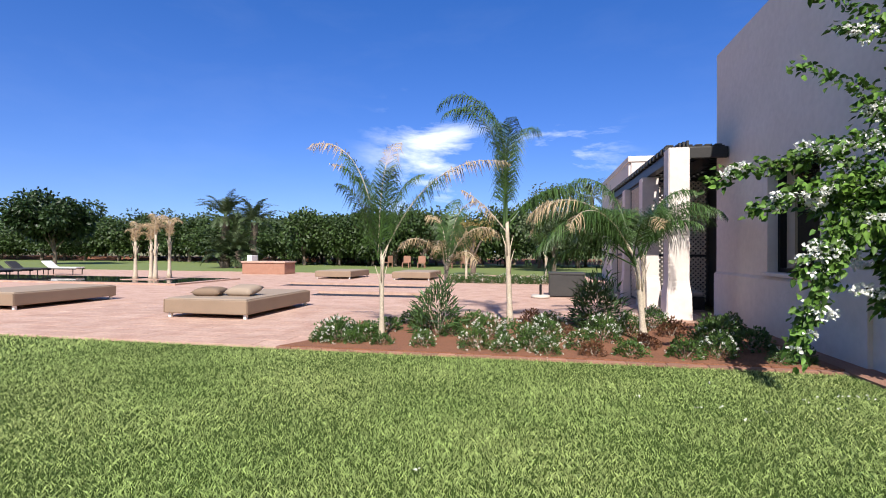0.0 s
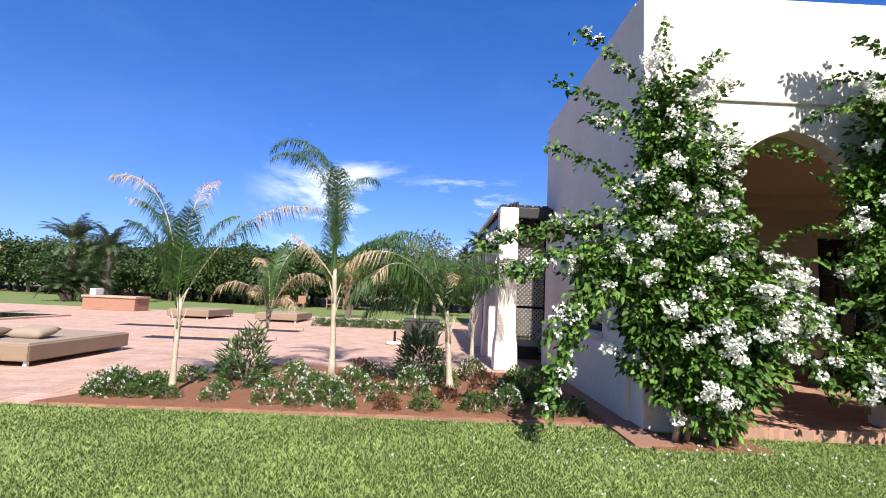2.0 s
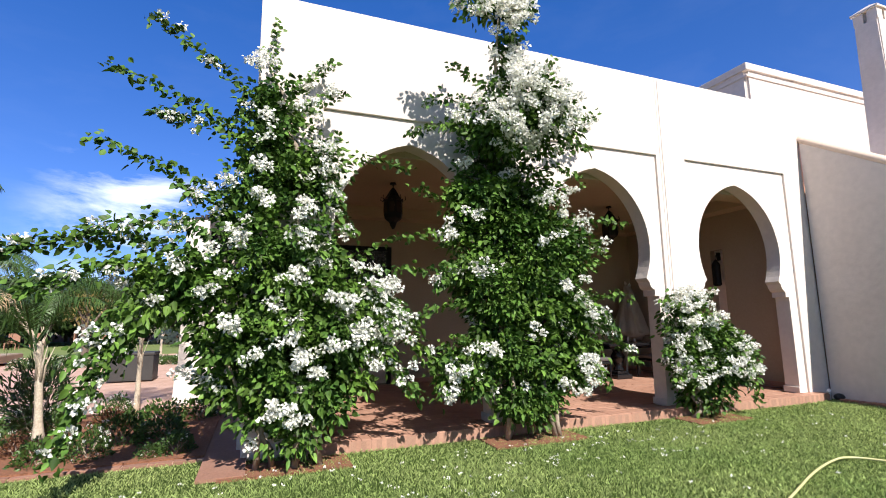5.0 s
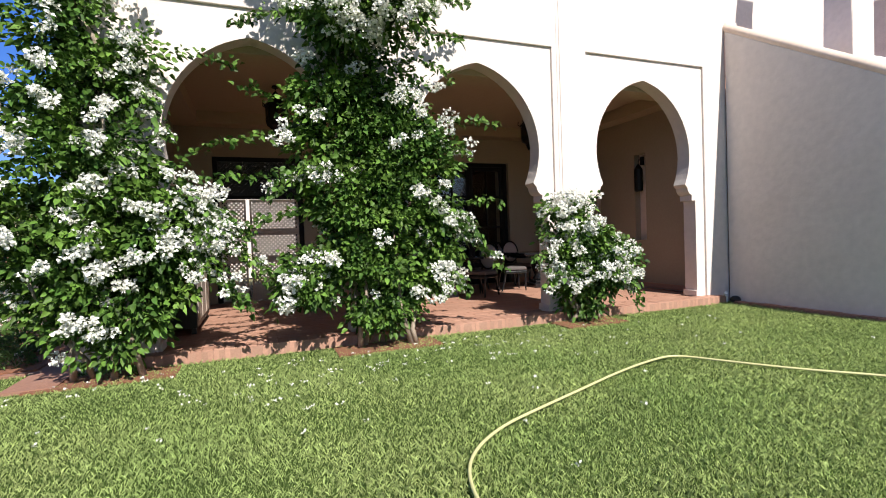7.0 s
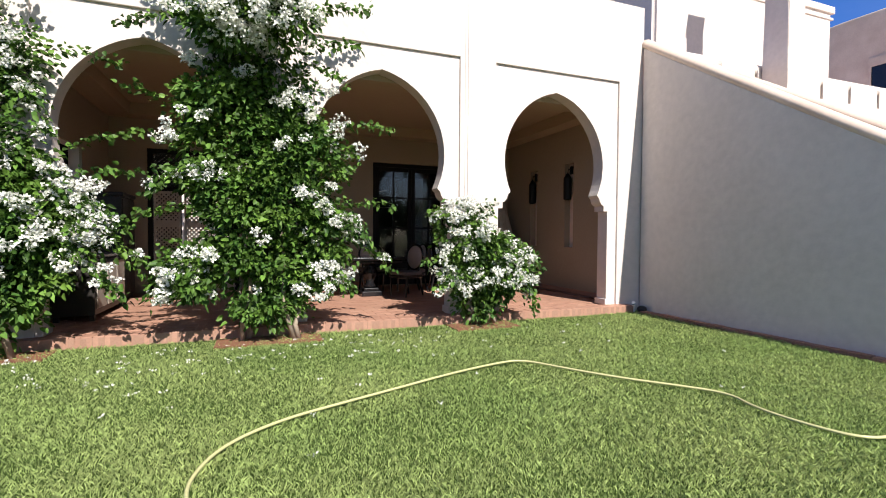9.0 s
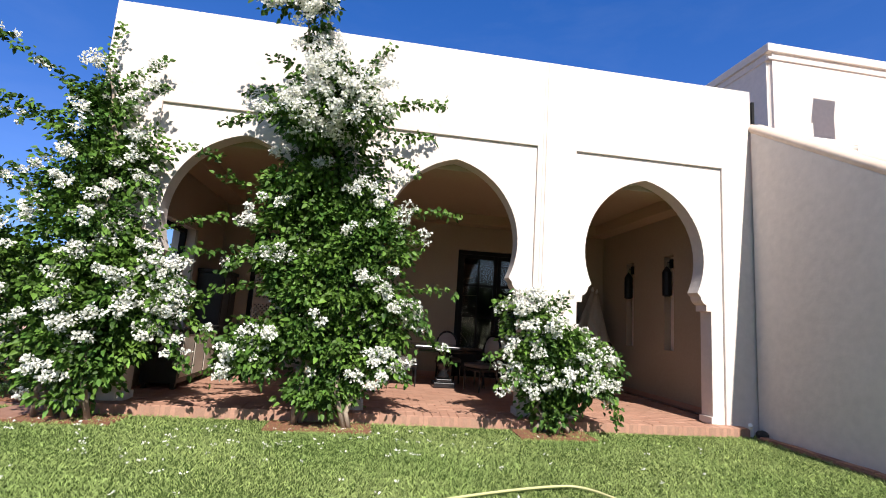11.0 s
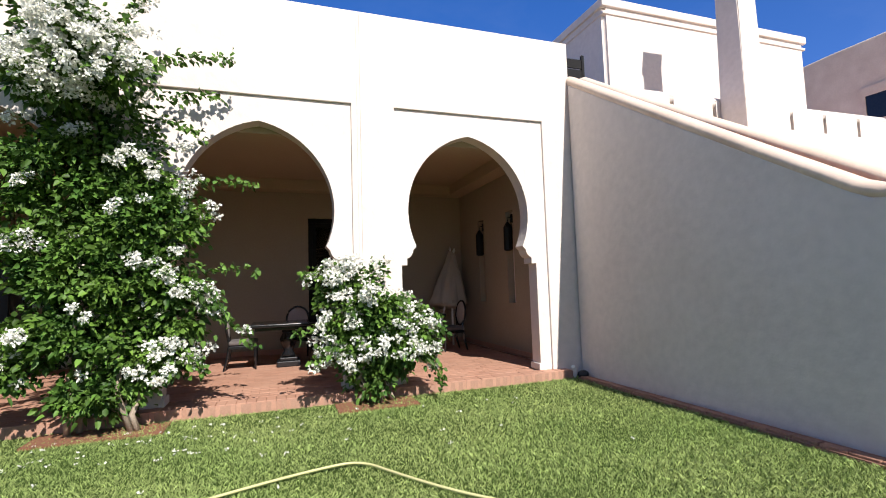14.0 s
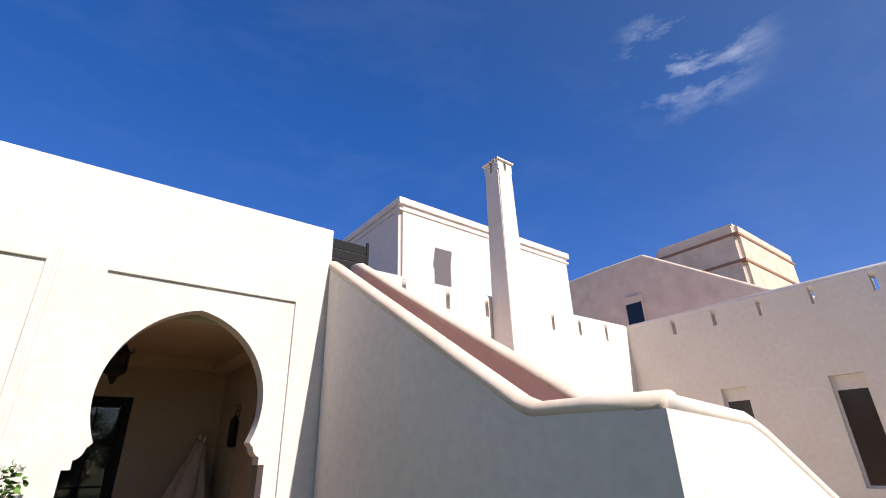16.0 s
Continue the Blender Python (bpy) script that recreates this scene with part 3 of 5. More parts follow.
def louvre_gate():
    g = thing("roof_gate", "black slatted gate at the head of the outside stair", "gate", pose(14.33, 7.62, 4.6))
    part("gate_post", B(-0.64, -0.03, 0, -0.58, 0.03, 1.62, 0.004), DOORPAINT, g)
    part("gate_post", B(0.54, -0.03, 0, 0.60, 0.03, 1.68, 0.004), DOORPAINT, g)
    for k in range(7):
        part("slat", B(-0.58, -0.015, 0.05 + k * 0.222, 0.54, 0.015, 0.05 + k * 0.222 + 0.20, 0.004, 1), DOORPAINT, g)


louvre_gate()
structure("roof_terrace", B(13.30, 7.43, 4.45, 23.98, 8.99, 4.6), PLASTER_PINK, "flat plastered roof terrace behind the slit parapet", "roof")


# ---- the villa behind ----
def villa_parapet():
    y = 7.12
    w = thing("wall_parapet", "white parapet wall with slit openings", "wall", pose(14.5, y, 0))
    w["kind"] = "structure"
    slits = [15.50, 16.71, 17.92, 20.36, 21.52, 22.79]
    holes = [(u - 14.5, 4.93, u - 14.5 + 0.11, 5.40) for u in slits]
    bm = wall_with_holes("y", 0, 0.3, 0.02, 9.5, -0.2, 5.42, [(a, b, c, d) for a, b, c, d in holes])
    part("parapet", bm, PLASTER, w)
    bm = bmesh.new()
    tube(bm, [(-0.1, 0.15, 5.36), (3.9, 0.15, 5.38), (9.5, 0.15, 5.44)], 0.15, 12)
    part("coping", bm, PLASTER, w, "", True)
    # back of the slits
    part("slit_back", B(0.3, 0.302, 4.6, 9.4, 0.34, 5.42), PLASTER, w)


villa_parapet()


def chimney():
    c = thing("chimney", "tall slender plastered chimney with a pyramid cap", "chimney", pose(18.44, 6.80, 0))
    bm = bmesh.new()
    ring = []
    for z, h in ((0, 0.33), (4.0, 0.315), (8.95, 0.265)):
        ring.append([bm.verts.new((sx * h, sy * h, z)) for sx, sy in ((-1, -1), (1, -1), (1, 1), (-1, 1))])
    for a, b in zip(ring, ring[1:]):
        for k in range(4):
            bm.faces.new((a[k], a[(k + 1) % 4], b[(k + 1) % 4], b[k]))
    bm.faces.new(ring[0][::-1])
    bm.faces.new(ring[-1])
    bmesh.ops.bevel(bm, geom=[e for e in bm.edges if abs(e.verts[0].co.z - e.verts[1].co.z) > 1], offset=0.03, segments=2, affect="EDGES")
    part("shaft", bm, PLASTER, c)
    bm = bmesh.new()
    for sx in (-1, 1):
        for sy in (-1, 1):
            box(bm, sx * 0.155 - 0.11, sy * 0.155 - 0.11, 8.95, sx * 0.155 + 0.11, sy * 0.155 + 0.11, 9.25)
    box(bm, -0.15, -0.15, 8.95, 0.15, 0.15, 9.25)
    part("flue_openings", bm, PLASTER, c)
    bm = bmesh.new()
    base = [bm.verts.new((sx * 0.31, sy * 0.31, 9.25)) for sx, sy in ((-1, -1), (1, -1), (1, 1), (-1, 1))]
    up = [bm.verts.new((v.co.x, v.co.y, 9.30)) for v in base]
    tip = bm.verts.new((0, 0, 9.52))
    bm.faces.new(base[::-1])
    for k in range(4):
        bm.faces.new((base[k], base[(k + 1) % 4], up[(k + 1) % 4], up[k]))
        bm.faces.new((up[k], up[(k + 1) % 4], tip))
    part("cap", bm, PLASTER, c)


chimney()


def house_block(name, label, x0, y0, x1, y1, z0, z1, bands, material, category="house", offset=0.05):
    h = thing(name, label, category, pose((x0 + x1) / 2, (y0 + y1) / 2, z0))
    wx, wy, H = (x1 - x0) / 2, (y1 - y0) / 2, z1 - z0
    bm = B(-wx, -wy, 0, wx, wy, H)
    bmesh.ops.bevel(bm, geom=[e for e in bm.edges if max(v.co.z for v in e.verts) > H - 0.01], offset=0.09, segments=3, affect="EDGES")
    part("wall", bm, material, h)
    for b0, b1, out in bands:
        part("cornice", B(-wx - out, -wy - out, H - b1, wx + out, wy + out, H - b0, 0.02), material, h)
    return h


house_block("villa_block", "white two-storey plastered villa block with a double cornice", 16.64, 9.0, 24.0, 16.0, 0, 8.70, ((-0.02, 0.20, 0.06), (0.32, 0.40, 0.035)), PLASTER)


def wing():
    x = 24.0
    w = thing("villa_wing", "beige plastered villa wing with slit parapet and deep windows", "house", pose(x, 0, 0))
    slits = [5.57, 4.42, 3.26, 2.09, 0.9, -0.3]
    holes = [(y, 4.96, y + 0.11, 5.40) for y in slits]
    part("parapet", wall_with_holes("x", 0, 0.3, -8, 7.3, 4.0, 5.43, holes), PLASTER, w)
    wins = [(4.13, 1.0, 4.77, 3.30), (1.72, 1.0, 2.38, 3.30), (-0.8, 1.0, -0.15, 3.30)]
    part("wall", wall_with_holes("x", 0, 0.3, -8, 7.3, -0.2, 3.998, wins), PLASTER, w)
    part("body", B(0.9, -8, -0.2, 9, 7.3, 4.4), PLASTER, w)
    bm = bmesh.new()
    tube(bm, [(0.15, -8, 5.40), (0.15, 7.3, 5.44)], 0.15, 12)
    part("coping", bm, PLASTER, w, "", True)
    for y0, z0, y1, z1 in wins:
        f = part("window", wall_with_holes("x", 0.12, 0.18, y0, y1, z0, z1, [(y0 + 0.05, z0 + 0.05, y1 - 0.05, z1 - 0.32)]), PLASTER, w, "deep-set dark window")
        part("pane", B(0.15, y0 + 0.05, z0 + 0.05, 0.16, y1 - 0.05, z1 - 0.32), LACQUER, f, "dark window glass")


wing()


def far_house():
    h = thing("far_house", "pinkish plastered house with a low gabled parapet", "house", pose(36, 12, 0))
    # the shaded face looks along the stair, its top rising and falling
    part("wall", prism([(-12, -0.2), (-12, 5.6), (-5.4, 9.0), (0.4, 12.85), (3.4, 12.88), (5.9, 12.8), (9, 12.6), (9, -0.2)], "x", 0, 5, (0.12, lambda v: v.z > 5)), PLASTER_TAN, h)
    w = part("window", wall_with_holes("x", -0.08, -0.002, 0.85, 2.15, 8.7, 10.5, [(0.98, 8.8, 2.02, 10.05)]), PLASTER_TAN, h)
    part("pane", B(-0.03, 0.98, 8.8, -0.02, 2.02, 10.05), LACQUER, w, "dark window glass")


far_house()


def tower():
    t = thing("roof_tower", "pale plastered roof tower with dark red string lines", "tower", pose(45.2, 10.0, 0))
    bm = B(0, 0, 0, 10.6, 6.2, 16.8)
    bmesh.ops.bevel(bm, geom=[e for e in bm.edges if max(v.co.z for v in e.verts) > 16.7], offset=0.3, segments=3, affect="EDGES")
    part("wall", bm, PLASTER_TAN, t)
    for z in (15.75, 13.75):
        part("string_line", B(-0.05, -0.05, z, 10.65, 6.25, z + 0.2), BRICK, t, "dark red string line")


tower()


# ---- plants ----
def climber(name, label, base, stems, clumps, n_leaf, n_bract, sprays, seed):
    """A bougainvillea: woody stems, crowds of leaves in overlapping clumps, arching sprays, and heads of white bracts."""
    global RNG
    RNG = np.random.default_rng(seed)
    t = thing(name, label, "bougainvillea", pose(*base), "bougainvilleas at the arcade")
    o = np.array(base)
    bm = bmesh.new()
    for foot, top in stems:
        a, b = Vector(foot), Vector(top)
        pts = [a.lerp(b, k / 6) + Vector((0.05 * math.sin(k * 1.9 + foot[0] * 9), 0.05 * math.cos(k * 2.3), 0)) for k in range(7)]
        tube(bm, pts, [0.034 - 0.004 * k for k in range(7)], 7)
    part("stem", bm, STEM, t, "gnarled pale woody stem", True)
    cl = np.array(clumps, dtype=float)
    vol = cl[:, 3] * cl[:, 4] * cl[:, 5]
    # leaves gather in twig bunches on the outside, fewer stand inside in the dark
    share = (vol ** 0.75) / (vol ** 0.75).sum()
    n_leaf = int(n_leaf * 0.72)
    nb = n_leaf // 48
    bp = RNG.choice(len(cl), nb, p=share)
    bd = unit(RNG.normal(size=(nb, 3)))
    bc = cl[bp, :3] + bd * RNG.uniform(0.66, 1.1, (nb, 1)) * cl[bp, 3:6]
    own = RNG.integers(0, nb, n_leaf)
    off = RNG.normal(scale=[0.075, 0.068, 0.055], size=(n_leaf, 3))
    cen = bc[own] + off
    inner = RNG.uniform(size=n_leaf) < 0.24
    k_in = int(inner.sum())
    pi = RNG.choice(len(cl), k_in, p=share)
    cen[inner] = cl[pi, :3] + unit(RNG.normal(size=(k_in, 3))) * RNG.uniform(0.1, 0.7, (k_in, 1)) * cl[pi, 3:6]
    dirs = unit(off) * 0.8 + bd[own] * 0.6 + RNG.normal(scale=0.45, size=(n_leaf, 3)) + [0, -0.1, 0.1]
    V, F = leaves(cen, dirs, 0.078, 0.058, 0.2, 0.3, 1.3)
    VB, FB, TW = [], [], bmesh.new()
    # sprays: thin arching shoots, leaves in pairs along them
    lc, ld = [], []
    heads = []
    for p0, p1, sag, full in sprays:
        a, b = np.array(p0, float), np.array(p1, float)
        L = np.linalg.norm(b - a)
        n = max(8, int(L / 0.045))
        s = np.linspace(0, 1, n)[:, None]
        wob = 0.03 * np.sin(s * 9 + p0[0] * 5) * np.array([[0.3, 1, 0.8]])
        line = a + (b - a) * s + np.array([[0, 0, 1]]) * sag * 4 * s * (1 - s) + wob
        tube(TW, [tuple(q) for q in line[:: max(1, n // 10)]] + [tuple(line[-1])], 0.006, 5)
        for k in range(int(3 + full * 11)):
            off = RNG.normal(scale=0.028 + 0.055 * full * (1 - 0.6 * s), size=(n, 3))
            lc.append(line + off)
            ld.append(RNG.normal(size=(n, 3)) * 0.9 + (b - a) / L + [0, 0, 0.2])
        if full > 0.2:
            for u in RNG.uniform(0.3, 1, int(3 + 9 * full)):
                for extra in range(1):
                    heads.append(line[int(u * (n - 1))] + RNG.normal(scale=0.05, size=3))
    V2, F2 = leaves(np.concatenate(lc), np.concatenate(ld), 0.074, 0.056, 0.2, 0.3, 1.2)
    mesh_from("leaf_mass", np.concatenate([V, V2]) - o, np.concatenate([F, F2 + len(V)]), LEAF, t)["kind"] = "stuff"
    part("shoot", TW, STEM, t, "thin arching shoots")["kind"] = "stuff"
    # heads of bracts, gathered in clusters on the sunny outside
    nc = int(n_bract / 1.9)
    pick = RNG.choice(len(cl), nc, p=cl[:, 6] / cl[:, 6].sum())
    d = unit(RNG.normal(size=(nc, 3)) + [0.05, -0.9, 0.25])
    cc0 = cl[pick, :3] + d * cl[pick, 3:6] * RNG.uniform(1.02, 1.22, (nc, 1)) + d * 0.05
    many = RNG.integers(1, 6, nc)
    hc = np.repeat(cc0, many, 0) + RNG.normal(scale=[0.06, 0.045, 0.045], size=(many.sum(), 3))
    hc = np.concatenate([hc, np.array(heads).reshape(-1, 3)])
    size = RNG.uniform(0.028, 0.066, len(hc)) * np.where(RNG.uniform(size=len(hc)) < 0.12, 1.5, 1.0)
    per = np.maximum(10, (size * 520).astype(int))
    cc = np.repeat(hc, per, 0)
    ss = np.repeat(size, per)[:, None]
    q = unit(RNG.normal(size=(len(cc), 3)))
    V3, F3 = leaves(cc + q * ss * RNG.uniform(0.4, 1.0, (len(cc), 1)) * [1.25, 1, 0.8], q + RNG.normal(scale=0.6, size=q.shape), 0.037, 0.036, 0.25, 0.05, 1.2)
    mesh_from("bract_mass", V3 - o, F3, BRACT, t)["kind"] = "stuff"
    return t


climber("bougainvillea", "tall white-flowering bougainvillea trained up the corner of the arcade", (4.1, 5.35, 0.0),
        [((-0.25, 0, 0), (-0.3, 0.1, 1.6)), ((0.05, -0.1, 0), (0.1, 0.1, 2.2)), ((0.3, -0.1, 0.0), (0.0, 0.2, 3.2)), ((-0.1, 0.05, 0), (-0.7, -0.1, 1.2)), ((0.0, 0.2, 3.2), (-0.3, 0.28, 4.4))],
        [(4.12, 5.4, 1.0, 0.78, 0.42, 0.62, 1.1), (3.75, 5.35, 1.45, 0.62, 0.42, 0.55, 1.1), (4.5, 5.4, 1.45, 0.5, 0.38, 0.6, 1.0), (3.95, 5.45, 2.15, 0.6, 0.38, 0.55, 0.9), (3.8, 5.55, 2.85, 0.48, 0.28, 0.5, 0.9),
         (3.85, 5.58, 3.4, 0.40, 0.22, 0.45, 0.9), (3.8, 5.6, 3.95, 0.28, 0.18, 0.4, 0.6), (3.05, 5.3, 1.85, 0.38, 0.34, 0.28, 0.8), (4.9, 5.35, 1.3, 0.26, 0.26, 0.4, 1.0), (4.35, 5.6, 3.2, 0.28, 0.16, 0.4, 0.7), (4.1, 5.4, 0.48, 0.45, 0.32, 0.35, 0.3), (5.05, 5.3, 1.65, 0.12, 0.12, 0.28, 1.4)],
        25000, 195,
        [((3.6, 5.45, 3.9), (2.65, 5.2, 4.45), 0.05, 0.25), ((3.6, 5.45, 3.4), (2.35, 5.1, 3.82), 0.06, 0.12), ((3.5, 5.45, 3.4), (2.75, 5.2, 3.45), 0.06, 0.4), ((3.5, 5.4, 2.6), (2.3, 5.0, 3.05), 0.1, 0.2), ((3.5, 5.4, 2.4), (3.0, 5.2, 2.75), 0.05, 0.3), ((3.4, 5.2, 2.0), (1.6, 5.05, 2.0), 0.2, 0.55),
         ((3.3, 5.2, 1.7), (2.3, 5.0, 0.5), 0.3, 0.75), ((3.3, 5.2, 1.9), (2.35, 5.0, 1.1), 0.25, 0.7), ((3.2, 5.2, 1.9), (1.95, 5.0, 1.7), 0.15, 0.75), ((3.4, 5.2, 2.3), (2.3, 5.0, 2.2), 0.12, 0.6), ((3.0, 5.1, 1.6), (2.3, 4.95, 0.35), 0.35, 0.7), ((3.8, 5.6, 4.2), (3.85, 5.65, 4.95), 0.0, 0.15), ((4.0, 5.6, 4.0), (4.5, 5.6, 4.5), 0.05, 0.35), ((4.3, 5.5, 3.2), (5.4, 5.4, 3.22), 0.1, 0.12), ((4.1, 5.5, 3.7), (4.6, 5.5, 4.1), 0.06, 0.35),
         ((4.6, 5.3, 2.0), (5.7, 5.2, 2.43), 0.1, 0.03), ((4.6, 5.3, 1.8), (5.85, 5.2, 2.0), 0.1, 0.03), ((4.8, 5.3, 1.6), (5.65, 5.2, 0.87), 0.15, 0.7), ((4.7, 5.3, 1.3), (5.4, 5.2, 0.6), 0.12, 0.6), ((4.4, 5.5, 2.9), (4.75, 5.45, 2.4), 0.08, 0.35), ((4.6, 5.4, 1.7), (5.45, 5.25, 1.4), 0.1, 0.6)], 11)
climber("bougainvillea", "white-flowering bougainvillea covering the pier between two arches", (6.95, 5.4, 0.0),
        [((-0.3, 0, 0), (-0.2, 0.1, 1.8)), ((0.25, -0.1, 0), (0.0, 0.15, 2.4)), ((0.35, -0.1, 0), (0.3, 0.2, 1.2)), ((-0.2, 0.1, 0), (-0.4, 0.2, 0.9)), ((0.0, 0.15, 2.4), (-0.3, 0.1, 3.8)), ((-0.3, 0.1, 3.8), (-0.65, -0.6, 5.05))],
        [(6.85, 5.45, 0.95, 0.70, 0.36, 0.55, 0.9), (6.85, 5.45, 1.6, 0.84, 0.36, 0.6, 0.7), (7.3, 5.45, 2.2, 0.50, 0.33, 0.6, 0.6), (6.4, 5.5, 2.2, 0.55, 0.30, 0.6, 0.6), (6.8, 5.56, 2.9, 0.78, 0.26, 0.5, 0.3), (6.75, 5.58, 3.45, 0.70, 0.24, 0.42, 0.4), (6.35, 5.5, 3.0, 0.4, 0.24, 0.5, 0.2), (7.2, 5.5, 2.95, 0.4, 0.24, 0.5, 0.3),
         (6.45, 5.2, 3.8, 0.48, 0.36, 0.28, 4.5), (6.98, 4.98, 3.85, 0.42, 0.34, 0.30, 5.0), (6.85, 5.05, 4.2, 0.46, 0.36, 0.26, 5.0), (6.6, 5.2, 4.5, 0.22, 0.2, 0.2, 1.6), (6.42, 5.0, 4.75, 0.13, 0.13, 0.25, 0.6), (6.15, 4.78, 5.15, 0.30, 0.2, 0.16, 1.6), (6.5, 4.78, 5.05, 0.2, 0.16, 0.18, 1.4),
         (7.65, 5.4, 1.4, 0.28, 0.25, 0.5, 0.7), (6.1, 5.4, 0.9, 0.35, 0.28, 0.35, 1.2), (6.95, 5.45, 0.42, 0.42, 0.28, 0.3, 0.15), (7.5, 5.4, 0.8, 0.3, 0.25, 0.25, 1.1)],
        31000, 330,
        [((6.2, 4.8, 5.15), (5.65, 4.7, 5.4), 0.03, 0.5), ((6.4, 4.75, 5.1), (6.75, 4.7, 5.4), 0.0, 0.5), ((7.0, 5.2, 4.2), (7.4, 5.3, 4.95), 0.08, 0.25), ((7.2, 5.3, 4.0), (8.2, 5.4, 4.3), 0.05, 0.2), ((7.3, 5.4, 3.6), (8.05, 5.4, 3.8), 0.08, 0.2), ((7.2, 5.4, 3.4), (7.9, 5.4, 3.3), 0.1, 0.2),
         ((7.5, 5.4, 2.65), (8.45, 5.3, 2.73), 0.08, 0.02), ((7.5, 5.4, 1.7), (8.5, 5.25, 1.70), 0.06, 0.02), ((7.6, 5.4, 1.5), (8.45, 5.2, 0.85), 0.1, 0.25), ((6.3, 5.4, 3.9), (5.4, 5.4, 3.65), 0.1, 0.2), ((6.4, 5.4, 4.2), (5.6, 5.4, 4.1), 0.08, 0.2), ((6.5, 5.3, 4.3), (5.9, 5.3, 4.6), 0.05, 0.2), ((6.2, 5.5, 2.7), (5.45, 5.3, 2.95), 0.06, 0.1),
         ((6.4, 5.3, 1.0), (5.7, 5.2, 0.6), 0.1, 0.8), ((7.5, 5.35, 0.9), (7.9, 5.2, 0.6), 0.1, 0.8), ((6.2, 5.35, 2.1), (5.65, 5.2, 1.75), 0.08, 0.4), ((6.3, 5.4, 1.6), (5.45, 5.2, 1.45), 0.1, 0.1), ((7.6, 5.35, 2.5), (8.0, 5.2, 2.3), 0.06, 0.4), ((7.7, 5.35, 1.6), (8.1, 5.2, 1.3), 0.06, 0.6)], 12)
climber("bougainvillea", "low rounded white-flowering bougainvillea at the foot of a pier", (9.9, 5.45, 0.0),
        [((-0.2, 0, 0), (-0.1, 0, 0.7)), ((0.05, -0.05, 0), (0.1, 0.05, 0.9)), ((0.2, 0, 0), (0.3, 0, 0.6)), ((-0.05, 0.05, 0), (-0.3, 0, 0.6))],
        [(9.8, 5.45, 1.2, 0.48, 0.36, 0.5, 1.6), (10.05, 5.45, 0.85, 0.52, 0.36, 0.46, 1.4), (9.65, 5.45, 1.5, 0.35, 0.28, 0.28, 1.2), (10.3, 5.42, 0.7, 0.33, 0.28, 0.33, 1.0), (9.5, 5.4, 0.85, 0.25, 0.22, 0.3, 0.8), (9.85, 5.45, 0.42, 0.32, 0.26, 0.3, 0.1)],
        8500, 115,
        [((9.5, 5.4, 1.5), (9.05, 5.25, 1.62), 0.08, 0.8), ((9.5, 5.4, 0.9), (8.9, 5.2, 0.95), 0.06, 0.02), ((10.4, 5.4, 0.7), (10.75, 5.3, 0.25), 0.1, 0.8), ((10.3, 5.4, 1.2), (10.75, 5.3, 0.9), 0.08, 0.7), ((9.6, 5.4, 0.7), (9.15, 5.2, 0.6), 0.08, 0.8)], 13)


def frond(V, F, base, az, length, th0, th1, leaflets, width, leaf_len, hang, rng, bend=1.7):
    """Adds one feather frond: a midrib that bends over from th0 to th1 degrees off the vertical, and two rows of leaflets; returns the midrib."""
    n = leaflets
    s = np.linspace(0, 1, n)
    out = np.array([math.cos(az), math.sin(az), 0])
    side = np.array([-math.sin(az), math.cos(az), 0])
    th = np.radians(th0 + (th1 - th0) * s ** bend)
    step = length / n
    rib = np.array(base) + out * np.cumsum(np.sin(th) * step)[:, None] + np.array([0, 0, 1]) * np.cumsum(np.cos(th) * step)[:, None] + side * (0.06 * np.sin(s * 2 + az))[:, None]
    tang = unit(np.gradient(rib, axis=0))
    first = int(n * 0.16)
    k = np.arange(first, n)
    verts, faces = [], []
    count = 0
    for sg in (-1, 1):
        L = leaf_len * np.clip(np.sin(np.clip(s * 0.86 + 0.14, 0, 1) * math.pi), 0.05, 1) ** 0.55 * rng.uniform(0.75, 1.2, n)
        d = unit(side * sg * 0.85 + tang * 0.8 + rng.normal(scale=0.16, size=(n, 3)) + np.array([0, 0, 0.1]))
        mid = rib + d * (L * 0.5)[:, None] - np.array([0, 0, 1]) * (L * 0.12 * hang)[:, None]
        tip = rib + d * (L * (1 - 0.3 * hang))[:, None] - np.array([0, 0, 1]) * (L * hang * 0.75)[:, None]
        wv = tang * width
        verts.append(np.stack([rib - wv * 0.4, rib + wv * 0.4, mid + wv * 0.5, mid - wv * 0.5, tip], 1)[k].reshape(-1, 3))
        i = count + np.arange(len(k))[:, None] * 5
        faces.append(np.concatenate([i + [[0, 1, 2]], i + [[0, 2, 3]], i + [[3, 2, 4]]], 1).reshape(-1, 3))
        count += len(k) * 5
    base_i = sum(len(v) for v in V)
    V.append(np.concatenate(verts))
    F.append(np.concatenate(faces) + base_i)
    return rib


